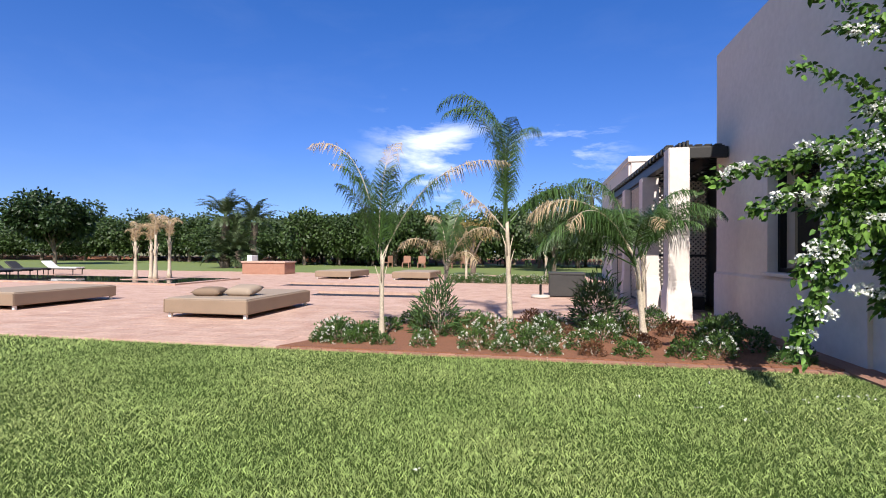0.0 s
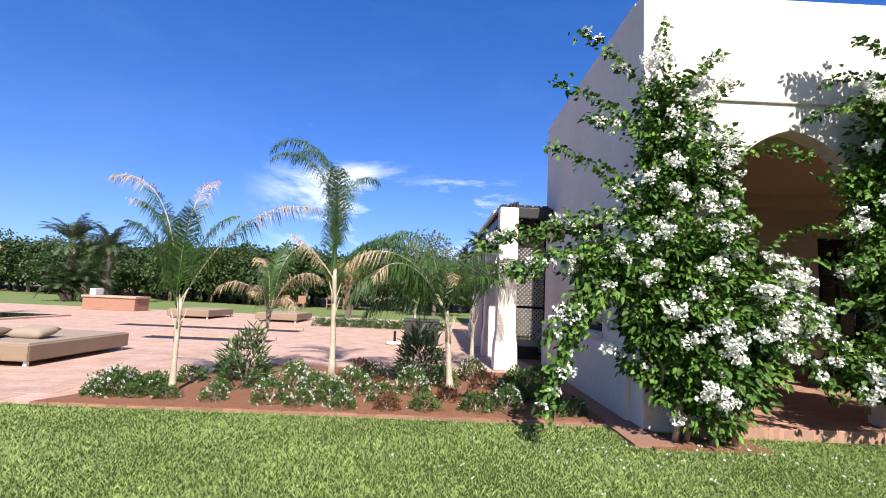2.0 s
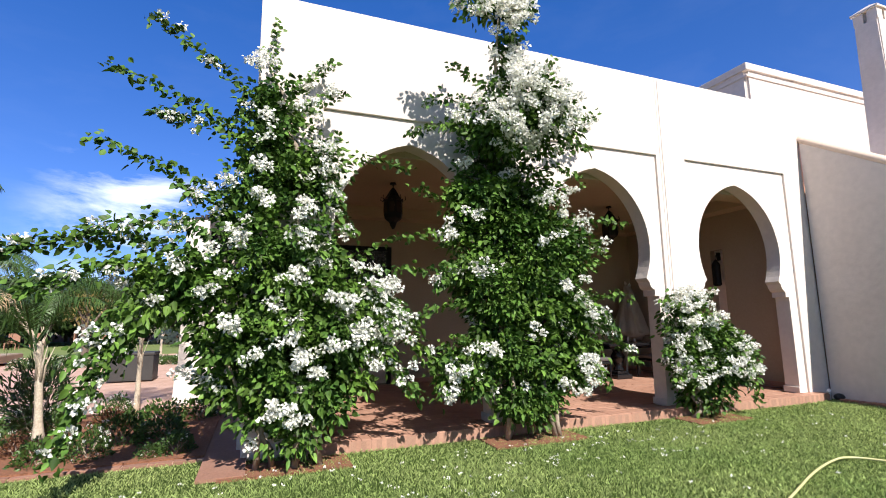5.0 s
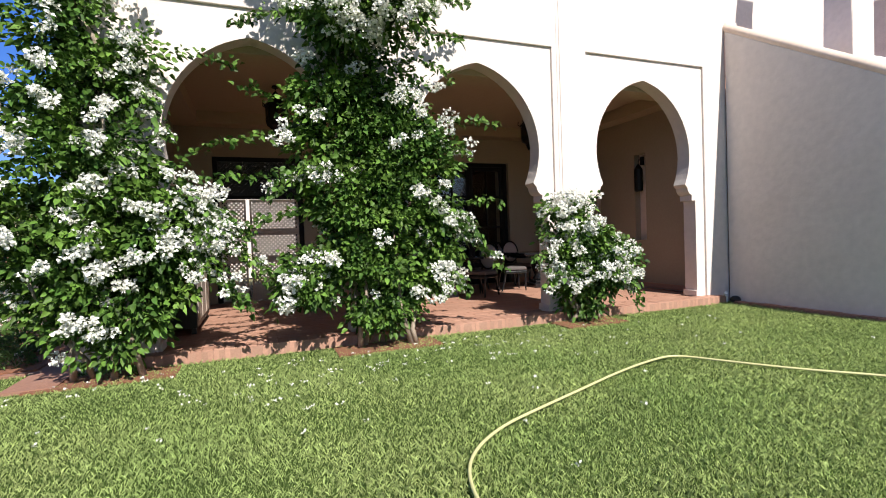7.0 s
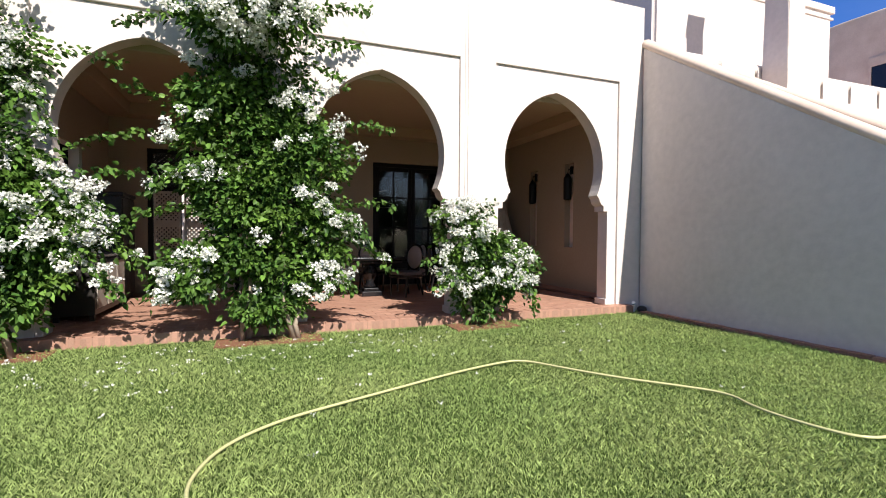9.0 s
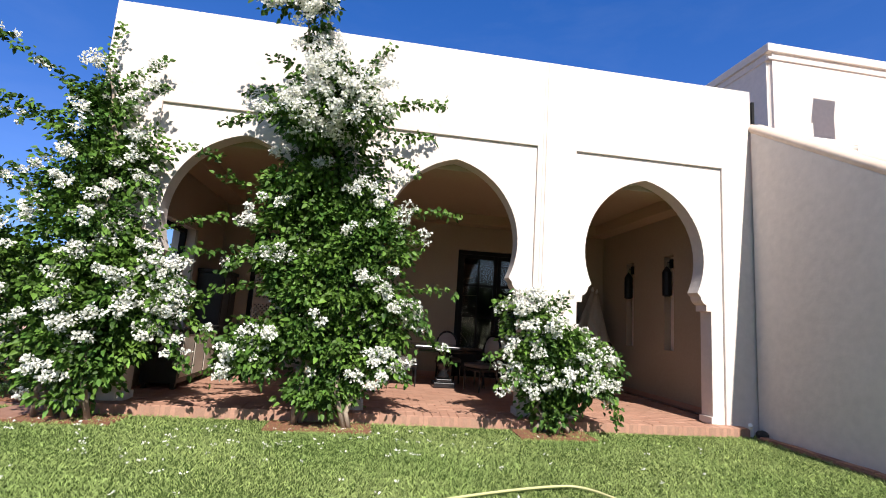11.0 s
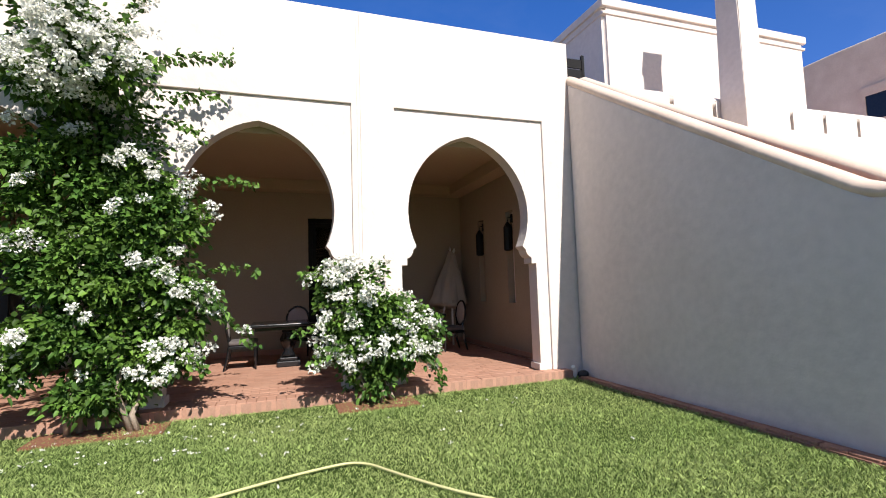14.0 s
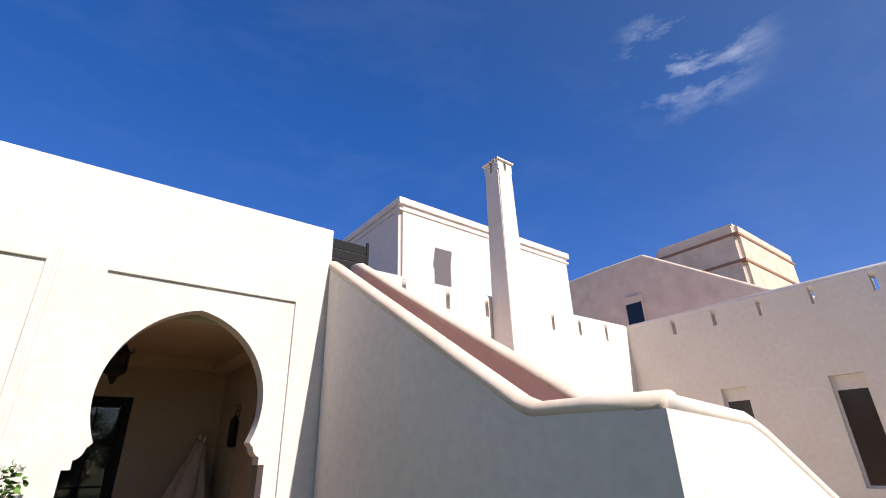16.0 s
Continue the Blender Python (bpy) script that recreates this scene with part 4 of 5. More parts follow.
def young_palm(label, at, trunk_h, trunk_r, fronds, seed, lean=(0, 0), group="young palms in the bed", name="young_palm"):
    """fronds: rows of (azimuth, length, lean at the base, lean at the tip, how much of the tip is dry)."""
    rng = np.random.default_rng(seed)
    t = thing(name, label, "palm", pose(*at), group)
    bm = bmesh.new()
    pts = [(lean[0] * k / 8, lean[1] * k / 8, trunk_h * k / 8) for k in range(9)]
    tube(bm, pts, [trunk_r * (1.0 - 0.5 * k / 8 + (0.5 if k == 0 else 0.15 if k == 1 else 0)) * rng.uniform(0.92, 1.08) for k in range(9)], 9)
    part("trunk", bm, PALM_TRUNK, t, "pale fibrous trunk", True)
    for k in range(5):
        a = k * 1.3 + seed
        z = trunk_h * rng.uniform(0.5, 0.8)
        f = z / trunk_h
        bm = bmesh.new()
        o = trunk_r * 0.6
        tube(bm, [(lean[0] * f + o * math.cos(a), lean[1] * f + o * math.sin(a), z), (lean[0] * f + o * 1.3 * math.cos(a), lean[1] * f + o * 1.3 * math.sin(a), z + 0.2), (lean[0] * f + (o * 1.3 + 0.07) * math.cos(a), lean[1] * f + (o * 1.3 + 0.07) * math.sin(a), z + 0.42)], [trunk_r * 0.28, trunk_r * 0.2, 0.003], 6)
        part("leaf_sheath", bm, PALM_TRUNK, t, "split dry leaf sheath", True)
    for az, length, th0, th1, dry in fronds:
        V, F = [], []
        base = (lean[0], lean[1], trunk_h * rng.uniform(0.88, 1.0))
        rib = frond(V, F, base, radians(az + rng.uniform(-6, 6)), length, th0, th1, int(50 + length * 42), 0.011, 0.40 * min(1.15, 0.45 + 0.4 * length), 0.85, rng, 3.4 if th0 < 20 else 1.9)
        V, F = V[0], F[0]
        n = len(rib) - int(len(rib) * 0.16)
        row = (F[:, 0] // 5) % n
        tip_rows = row > n * (1 - dry)
        thin = tip_rows & ((row * 7 + (F[:, 0] // 5 >= n)) % 5 < 2)
        main = F[~tip_rows]
        tip_rows &= ~thin
        fr = None
        if len(main):
            fr = mesh_from("frond", V, main, PALM_LEAF, t)
            fr["kind"] = "stuff"
        if tip_rows.any():
            dt = mesh_from("dry_tip" if fr else "frond", V, F[tip_rows], PALM_DRY, fr or t)
            tagged(dt, "dried straw-coloured frond", kind="stuff")
        bm = bmesh.new()
        m = len(rib[::5])
        tube(bm, [tuple(p) for p in rib[::5]], [max(0.003, 0.013 - 0.011 * i / m) for i in range(m)], 5)
        part("midrib", bm, PALM_TRUNK if dry > 0.2 else PALM_LEAF, fr or t)
    return t


young_palm("slim young palm with half-dried drooping fronds", (-2.25, 6.68, 0.0), 1.25, 0.042,
           [(172, 2.4, 14, 120, 0.4), (80, 2.1, 2, 80, 0.4), (8, 2.5, 25, 108, 0.55), (150, 1.5, 12, 80, 0), (40, 1.5, 12, 75, 0), (300, 1.5, 15, 80, 0), (230, 1.4, 18, 85, 0), (195, 1.7, 10, 85, 0.15)], 21)
young_palm("tall slim young palm with a green feathery crown", (-0.48, 8.3, 0.0), 1.85, 0.058,
           [(178, 3.3, 0, 158, 0), (150, 3.0, 2, 150, 0), (60, 2.4, 5, 130, 0), (200, 2.8, 3, 150, 0), (100, 2.6, 3, 120, 0), (0, 1.7, 35, 128, 0), (20, 1.6, 42, 132, 0), (340, 1.5, 45, 130, 0), (270, 2.1, 10, 110, 0), (185, 1.1, 38, 62, 0.95)], 22, (-0.06, 0))
young_palm("short young palm with bushy arching fronds partly dried", (1.46, 7.22, 0.0), 1.25, 0.055,
           [(180, 2.1, 25, 150, 0.35), (170, 2.0, 32, 155, 0.15), (195, 2.0, 28, 155, 0.5), (160, 1.9, 15, 140, 0), (210, 1.8, 38, 152, 0), (185, 1.7, 50, 155, 0), (140, 1.8, 28, 142, 0), (225, 1.7, 33, 152, 0.25), (0, 1.4, 18, 120, 0), (90, 1.6, 20, 135, 0), (270, 1.5, 30, 145, 0.2), (320, 1.1, 28, 130, 0), (175, 1.5, 60, 160, 0), (120, 1.6, 40, 150, 0)], 23, (-0.1, 0))
young_palm("small ragged young palm with dried fronds", (-1.75, 8.25, 0.0), 1.1, 0.042,
           [(30, 1.4, 8, 90, 0.3), (150, 1.3, 10, 110, 0.4), (80, 1.5, 5, 80, 0), (340, 1.3, 20, 140, 0.9), (200, 1.2, 25, 150, 0.9), (260, 1.1, 25, 150, 0.5), (120, 1.0, 40, 160, 0.9), (310, 1.0, 40, 160, 0.9)], 24, (0.2, 0))
young_palm("young palm with drooping green fronds beside the wall", (1.95, 9.6, 0.0), 1.3, 0.05,
           [(a, 1.9, 22, 145, 0.3 if a == 130 else 0) for a in (10, 50, 90, 130, 170, 200, 230, 270, 310, 345)], 25)
for x, y, h, sd in ((-16.82, 17.59, 1.6, 31), (-16.2, 17.76, 1.5, 32), (-15.75, 17.5, 1.9, 33), (-16.1, 18.69, 1.8, 34)):
    young_palm("withered young palm standing by the pool", (x, y, 0.08), h, 0.085, [(a + 7 * sd, 0.9 + 0.002 * a, 4, 165, 1.0) for a in range(0, 360, 72)], sd, (0, 0), "withered palms by the pool")
for x, y, h, sd in ((-2.9, 20.0, 1.4, 35), (0.4, 21.0, 1.2, 36)):
    young_palm("young palm on the far side of the terrace", (x, y, 0.0), h, 0.06, [(a + sd * 5, 1.5, 15, 130, 0.7 if a == 90 else 0) for a in range(0, 360, 40)], sd, (0, 0), "palms beyond the terrace")


def date_palm(at, trunk_h, crown_r, seed):
    rng = np.random.default_rng(seed)
    t = thing("date_palm", "tall date palm with a dense grey-green crown", "palm", pose(*at), "far date palms")
    bm = bmesh.new()
    tube(bm, [(0.1 * math.sin(k), 0, trunk_h * k / 9) for k in range(10)], [0.32 - 0.01 * k + 0.03 * (k % 2) for k in range(10)], 10)
    part("trunk", bm, BARK, t)
    V, F = [], []
    for k in range(46):
        el = rng.uniform(3, 95)
        frond(V, F, (0, 0, trunk_h), rng.uniform(0, 2 * math.pi), crown_r * rng.uniform(0.85, 1.15), el, min(165, el + 70), 34, 0.06, 0.5, 0.3, rng)
    mesh_from("crown", np.concatenate(V), np.concatenate(F), DATE_LEAF, t)
    return t


for a in (((-23.5, 33, 0), 3.9, 2.4, 41), ((-21.4, 33.5, 0), 3.5, 2.3, 42), ((-21.7, 32, 0), 1.3, 2.2, 43), ((6.6, 60, 0), 8.0, 2.6, 44), ((5.0, 58, 0), 5.8, 2.2, 45), ((-22.9, 32, 0), 1.0, 1.9, 46), ((9.5, -24, 0), 3.6, 2.4, 47), ((12.5, -26, 0), 4.6, 2.4, 48)):
    date_palm(*a)


def tree(name, label, at, trunk_h, crown, n, leaf, material, seed, group, blobs=14, lump=(0.32, 0.55)):
    """A trunk with limbs and a crown of leaf clumps with gaps. crown: half width and half height."""
    rng = np.random.default_rng(seed)
    t = thing(name, label, "tree", pose(*at), group)
    bm = bmesh.new()
    r, hh = crown
    tube(bm, [(0.06 * math.sin(k * 2.1), 0.06 * math.cos(k), (trunk_h + hh) * k / 5) for k in range(6)], [0.16 - 0.02 * k for k in range(6)], 8)
    cl = []
    for k in range(blobs):
        d = rng.normal(size=3)
        d /= np.linalg.norm(d)
        c = np.array([0, 0, trunk_h + hh]) + d * np.array([r, r, hh]) * rng.uniform(0.35, 0.8)
        cl.append((*c, rng.uniform(*lump) * r))
        if k < 6:
            tube(bm, [(0, 0, trunk_h * 0.8), tuple(c * [0.5, 0.5, 0.75]), tuple(c)], [0.07, 0.05, 0.02], 5)
    part("trunk", bm, BARK, t)
    cl = np.array(cl)
    pick = rng.integers(0, blobs, n)
    d = unit(rng.normal(size=(n, 3)))
    global RNG
    RNG = rng
    cen = cl[pick, :3] + d * cl[pick, 3:4] * rng.uniform(0.5, 1.05, (n, 1)) * [1, 1, 0.85]
    V, F = leaves(cen, d + rng.normal(scale=0.5, size=(n, 3)), leaf, leaf * 0.75, 0.2, 0.2)
    mesh_from("crown", V, F, material, t)
    return t


tree("broad_tree", "broad dark-green garden tree with a dense crown", (-42, 35.2, 0), 1.5, (4.6, 2.7), 12000, 0.32, TREE_DARK, 51, "far garden trees", 46, (0.16, 0.27))
protos = [tree("orchard_tree", "low bushy orchard tree with dark green foliage", (-18 + 3 * k, 41.5, 0.0), 0.9, (2.5, 1.75), 3000, 0.29, TREE_LEAF, 60 + k, "orchard row", 18) for k in range(3)]
rnd = random.Random(5)
for row in range(3):
    for k in range(17):
        x = -21 + k * 3.1 + rnd.uniform(-0.7, 0.7)
        y = 40 + row * 4.5 + rnd.uniform(-1.2, 1.2)
        c = copy_thing(protos[(k + row) % 3], pose(x, y, -0.05, 0, 0, rnd.uniform(0, 360)))
        c.scale = (1, 1, rnd.uniform(0.85, 1.15)) if row < 2 else (1.1, 1.1, 1.15)
for row in range(2):
    for k in range(20):
        c = copy_thing(protos[(k + row) % 3], pose(-80 + k * 3.4 + rnd.uniform(-1, 1), 50 + row * 6 - 0.10 * k + rnd.uniform(-2, 2), -0.05, 0, 0, rnd.uniform(0, 360)))
        c.scale = (1.25, 1.25, rnd.uniform(0.9, 1.25) + 0.25 * row)
for k in range(6):
    c = copy_thing(protos[k % 3], pose(-34 + k * 3.0 + rnd.uniform(-0.6, 0.6), 44 + rnd.uniform(-1, 2), -0.05, 0, 0, rnd.uniform(0, 360)))
    c.scale = (1, 1, rnd.uniform(0.7, 0.95))
# unseen row added behind the camera to darken the door's reflection and sky fill
for k in range(16):
    c = copy_thing(protos[k % 3], pose(-22 + k * 4.2 + rnd.uniform(-0.8, 0.8), -33 + rnd.uniform(-2, 2), -0.05, 0, 0, rnd.uniform(0, 360)))
    c.scale = (1.2, 1.2, rnd.uniform(1.0, 1.4))
for x, y, h in ((-33, 47, 2.2), (-29, 49, 1.8), (-27, 46, 1.6), (-44, 52, 1.6), (-48, 50, 1.2)):
    tree("slim_tree", "slim young garden tree on the far lawn", (x, y, 0), h, (1.5, 1.5), 1500, 0.26, TREE_LEAF, int(100 + x + y), "far garden trees", 10)
tree("feathery_tree", "feathery grey-green tree beyond the terrace", (1.2, 33, 0), 1.6, (2.6, 2.2), 5200, 0.2, mat("grey_green_leaf", (0.13, 0.17, 0.085), 0.6, 0.2, 1, 9, 0, island=0.35, trans=0.2), 71, "far garden trees", 18)
tree("bare_tree", "yellowing small tree beyond the terrace", (-3.4, 26, 0), 1.2, (1.3, 1.1), 900, 0.14, mat("yellow_leaf", (0.28, 0.22, 0.07), 0.6, 0.2, 1, 9, 0, island=0.35, trans=0.2), 72, "far garden trees", 10)


def shrub(name, label, at, r, h, n, material, seed, flowers=0, leaf=0.045, group="shrubs in the planting bed", narrow=0.55):
    global RNG
    RNG = np.random.default_rng(seed)
    t = thing(name, label, "shrub", pose(*at), group)
    d = unit(RNG.normal(size=(n, 3)))
    d[:, 2] = np.abs(d[:, 2])
    lump = 1 + 0.18 * np.sin(5 * d[:, :1] + seed) * np.cos(4 * d[:, 1:2] - seed)
    cen = d * [r, r, h] * RNG.uniform(0.45, 1.0, (n, 1)) ** 0.5 * lump
    V, F = leaves(cen, d + RNG.normal(scale=0.5, size=(n, 3)) + [0, 0, 0.3], leaf, leaf * narrow, 0.2, 0.1)
    mesh_from("foliage", V, F, material, t)
    bm = bmesh.new()
    for k in range(4):
        tube(bm, [(0, 0, 0), (0.5 * r * math.cos(k * 1.7), 0.5 * r * math.sin(k * 1.7), 0.6 * h)], [0.012, 0.005], 5)
    part("stem", bm, STEM, t)
    if flowers:
        d = unit(RNG.normal(size=(flowers, 3)) + [0, -0.15, 0.55])
        d[:, 2] = np.abs(d[:, 2])
        hc = d * [r, r, h] * 1.04
        cc = np.repeat(hc, 9, 0)
        q = unit(RNG.normal(size=(len(cc), 3)))
        V, F = leaves(cc + q * 0.008, q + [0, 0, 0.3], 0.018, 0.017, 0.2, 0)
        mesh_from("flower_mass", V, F, BRACT, t)["kind"] = "stuff"
    return t


shrub_a = [shrub("flowering_shrub", "low clipped green shrub dotted with small white flowers", (-2.9 + k * 0.1, 6.5, 0), 0.30, 0.36, 900, SHRUB, 80 + k, 40, 0.045) for k in range(2)]
shrub_g = [shrub("green_shrub", "low bright green mound of foliage", (-2.5, 6.6 + k * 0.1, 0), 0.26, 0.28, 700, SHRUB, 84 + k, 4, 0.05) for k in range(2)]
shrub_r = shrub("red_shrub", "low shrub with dark reddish leaves", (-2.7, 6.9, 0), 0.22, 0.24, 500, SHRUB_RED, 88, 0, 0.05)
rows = [("g", -3.05, 6.4, 0.8), ("g", -2.85, 6.75, 0.9), ("g", -2.55, 6.35, 0.7), ("g", -2.15, 6.38, 0.8), ("a", -1.55, 6.35, 0.75), ("a", -0.85, 6.35, 0.95), ("a", -0.35, 6.7, 1.25), ("a", 0.05, 7.1, 1.2), ("a", -0.75, 7.2, 1.05), ("a", 0.55, 6.6, 1.0),
        ("a", 0.1, 6.2, 0.75), ("r", 0.65, 6.22, 0.9), ("g", 1.1, 6.3, 1.0), ("g", 1.75, 6.35, 1.05), ("a", 2.15, 6.45, 0.95), ("g", 2.75, 6.25, 0.7), ("g", 3.0, 6.35, 0.9), ("a", 0.9, 7.3, 1.1), ("r", 0.35, 7.6, 1.0), ("r", 1.4, 6.85, 1.0), ("g", 2.3, 7.1, 1.3),
        ("g", 2.75, 7.0, 1.4), ("g", 2.6, 7.8, 1.5), ("r", 2.0, 7.9, 1.2), ("a", 0.2, 8.2, 1.1), ("a", 0.9, 8.4, 1.0), ("r", -0.1, 8.9, 1.1), ("g", -1.3, 7.3, 1.0), ("g", -1.1, 8.3, 1.1), ("g", -1.9, 7.9, 1.2), ("g", -2.4, 7.5, 1.1), ("g", -1.7, 6.9, 0.7), ("a", 1.9, 8.6, 1.1),
        ("g", -2.2, 8.4, 1.2), ("r", -0.2, 7.75, 0.9), ("a", -0.1, 6.45, 1.0), ("a", -0.45, 6.25, 0.8), ("g", 3.0, 8.5, 1.3), ("a", 1.4, 7.9, 1.0)]
for i, (k, x, y, s) in enumerate(rows):
    p = {"a": shrub_a[i % 2], "g": shrub_g[i % 2], "r": shrub_r}[k]
    c = copy_thing(p, pose(x, y, 0.02, 0, 0, i * 67))
    c.scale = (s * 0.80, s * 0.80, s * (0.78 + 0.2 * (i % 3) / 2))
for i in range(26):
    p = shrub_g[i % 2] if i % 3 else shrub_a[i % 2]
    c = copy_thing(p, pose(-3.4 + (i % 13) * 0.42 + rnd.uniform(-0.1, 0.1), 20.0 + (i // 13) * 0.7, 0.02, 0, 0, i * 40))
    c.scale = (1.2, 1.2, 1.0)
for x, y, s, sd in ((-1.55, 7.35, 1.0, 91), (1.0, 8.3, 1.15, 92), (0.95, 8.9, 1.0, 93)):
    shrub("oleander", "upright oleander bush with long narrow leaves", (x, y, 0), 0.36 * s, 0.85 * s, 650, OLEANDER, sd, 0, 0.17, "oleanders in the bed", 0.16)

# planting bed and its edging
structure("planting_bed", prism([(-3.45, 5.965), (3.3, 6.05), (3.3, 9.4), (-2.0, 9.4), (-3.3, 6.3)], "z", -0.2, 0.045), SOIL, "bare red earth planting bed", "bed")
for cx, w in ((4.1, 0.62), (6.95, 0.62), (9.9, 0.5)):
    structure("tree_pit", B(cx - w, 5.14, -0.2, cx + w, 5.60, 0.018), SOIL, "small earth pit at the foot of a climber", "pit")


# ---- grass ----
def grass(name, label, x0, y0, x1, y1, n, h, keep=None, w=0.006, seed=1):
    rng = np.random.default_rng(seed)
    p = np.stack([rng.uniform(x0, x1, n), rng.uniform(y0, y1, n)], 1)
    if keep is not None:
        p = p[keep(p[:, 0], p[:, 1], rng)]
    n = len(p)
    # tufts a hand wide share their lean and height
    cell = np.floor((p + 0.02 * np.sin(p[:, ::-1] * 31.0)) / 0.035).astype(np.int64)
    tuft = (cell[:, 0] * 7919 + cell[:, 1] * 104729) % 4096
    tuft_lean, tuft_high = rng.uniform(0, 2 * math.pi, 4096)[tuft], rng.uniform(0.8, 1.2, 4096)[tuft]
    a = rng.uniform(0, 2 * math.pi, n)
    side = np.stack([np.cos(a), np.sin(a), np.zeros(n)], 1) * (w * rng.uniform(0.6, 1.3, n))[:, None]
    b = tuft_lean + rng.normal(0, 1.3, n)
    patch = 0.9 + 0.2 * np.sin(p[:, 0] * 2.3 + np.sin(p[:, 1] * 1.7)) * np.cos(p[:, 1] * 2.9)
    hh = h * rng.uniform(0.5, 1.3, n) * patch * tuft_high
    bend = np.stack([np.cos(b), np.sin(b), np.zeros(n)], 1) * (hh * rng.uniform(0.2, 0.9, n))[:, None]
    base = np.stack([p[:, 0], p[:, 1], np.full(n, -0.008)], 1)
    mid = base + bend * 0.35 + np.stack([np.zeros(n), np.zeros(n), hh * 0.6], 1)
    tip = base + bend + np.stack([np.zeros(n), np.zeros(n), hh * 0.9], 1)
    V = np.stack([base - side, base + side, mid + side * 0.5, tip], 1).reshape(-1, 3)
    i = np.arange(n)[:, None] * 4
    F = np.concatenate([i + np.array([[0, 1, 2]]), i + np.array([[0, 2, 3]])], 1).reshape(-1, 3)
    ob = mesh_from(name, V, F, BLADE)
    return tagged(ob, label, "grass", "", "stuff")


def near_path(x, y, rng):
    d = np.maximum(0, y - 0.9) + np.maximum(0, -1.2 - x) * 0.6 + np.maximum(0, x - 11.5) * 0.6 + np.maximum(0, 0.9 - y) * 1.2
    seen = (y > 0.5) | ((x > 5.0) & (y > 0.1)) | (x > 7.5)
    return seen & (rng.uniform(size=len(x)) < np.clip(1.0 / (1 + 0.38 * d) ** 1.2, 0.2, 1))


grass("lawn_grass", "thick mown green grass with pale tips", -6.0, -0.9, 13.2, 5.98, 1750000, 0.036, near_path, 0.0021, 1)
grass("lawn_grass", "thick mown green grass with pale tips", -24, 0.5, -6.0, 5.98, 100000, 0.050, None, 0.009, 3)


# fallen petals
def petals():
    rng = np.random.default_rng(9)
    c = np.concatenate([np.stack([rng.normal(cx, 1.0, k), 5.2 - np.abs(rng.normal(0, 0.9, k)), np.full(k, 0.035)], 1) for cx, k in ((3.3, 34), (5.6, 46), (7.6, 44), (9.8, 14))])
    extra = np.stack([rng.uniform(-1, 12, 34), rng.uniform(1.2, 5, 34), np.full(34, 0.035)], 1)
    c = np.repeat(np.concatenate([c, extra]), 4, 0)
    global RNG
    RNG = rng
    V, F = leaves(c + rng.normal(scale=[0.012, 0.012, 0.004], size=c.shape), rng.normal(size=c.shape) * [1, 1, 0.3] + [0, 0, 0.4], 0.021, 0.019, 0.25, 0)
    tagged(mesh_from("fallen_petals", V, F, BRACT), "white bracts fallen on the lawn", "petals", "", "stuff")


petals()


def hose():
    cv = bpy.data.curves.new("garden_hose", "CURVE")
    cv.dimensions = "3D"
    cv.bevel_depth, cv.bevel_resolution = 0.0105, 3
    sp = cv.splines.new("NURBS")
    pts = [(9.3, -0.35), (8.6, 0.12), (7.94, 0.52), (7.5, 0.76), (7.15, 0.96), (6.85, 1.13), (6.6, 1.34), (6.47, 1.6), (6.46, 1.88), (6.60, 2.25), (6.95, 2.55), (7.4, 2.74), (7.9, 2.94), (8.5, 3.19), (9.05, 3.36), (9.38, 3.40), (9.6, 3.0), (9.9, 2.53), (10.2, 2.2), (10.46, 1.87), (10.33, 1.56), (10.36, 1.18), (10.45, 0.93), (10.69, 0.86), (11.2, 1.02), (11.65, 1.12), (12.1, 1.0), (12.5, 0.5), (12.6, -0.3)]
    sp.points.add(len(pts) - 1)
    for q, (x, y) in zip(sp.points, pts):
        q.co = (x, y, 0.036, 1)
    sp.order_u, sp.use_endpoint_u = 3, True
    ob = new("garden_hose", cv)
    cv.materials.append(HOSE)
    tagged(ob, "thin yellow garden hose lying across the grass", "hose")


hose()


# ---- terrace furniture ----
def daybed(m, group="daybeds on the terrace", cushions=False, w=0.9, d=1.28):
    t = thing("daybed", "large low taupe wicker daybed with a flat mattress", "daybed", m, group)
    part("base", B(-w, -d, 0.09, w, d, 0.36, 0.02), WICKER, t, "woven taupe wicker base")
    for sx in (-1, 1):
        part("seam", B(sx * 0.002 + (w * 0.98 if sx > 0 else -w * 0.98) - 0.01, -d - 0.004, 0.1, sx * 0.002 + (w * 0.98 if sx > 0 else -w * 0.98) + 0.01, -d + 0.01, 0.35), CUSHION_DARK, t)
        for sy in (-1, 1):
            part("leg", B(sx * (w - 0.09) - 0.03, sy * (d - 0.09) - 0.03, 0, sx * (w - 0.09) + 0.03, sy * (d - 0.09) + 0.03, 0.12, 0.005), WHITE, t, "short white leg")
    part("mattress", B(-w + 0.05, -d + 0.05, 0.30, w - 0.05, d - 0.05, 0.382, 0.012, 2), CUSHION, t, "flat taupe canvas mattress")
    return t


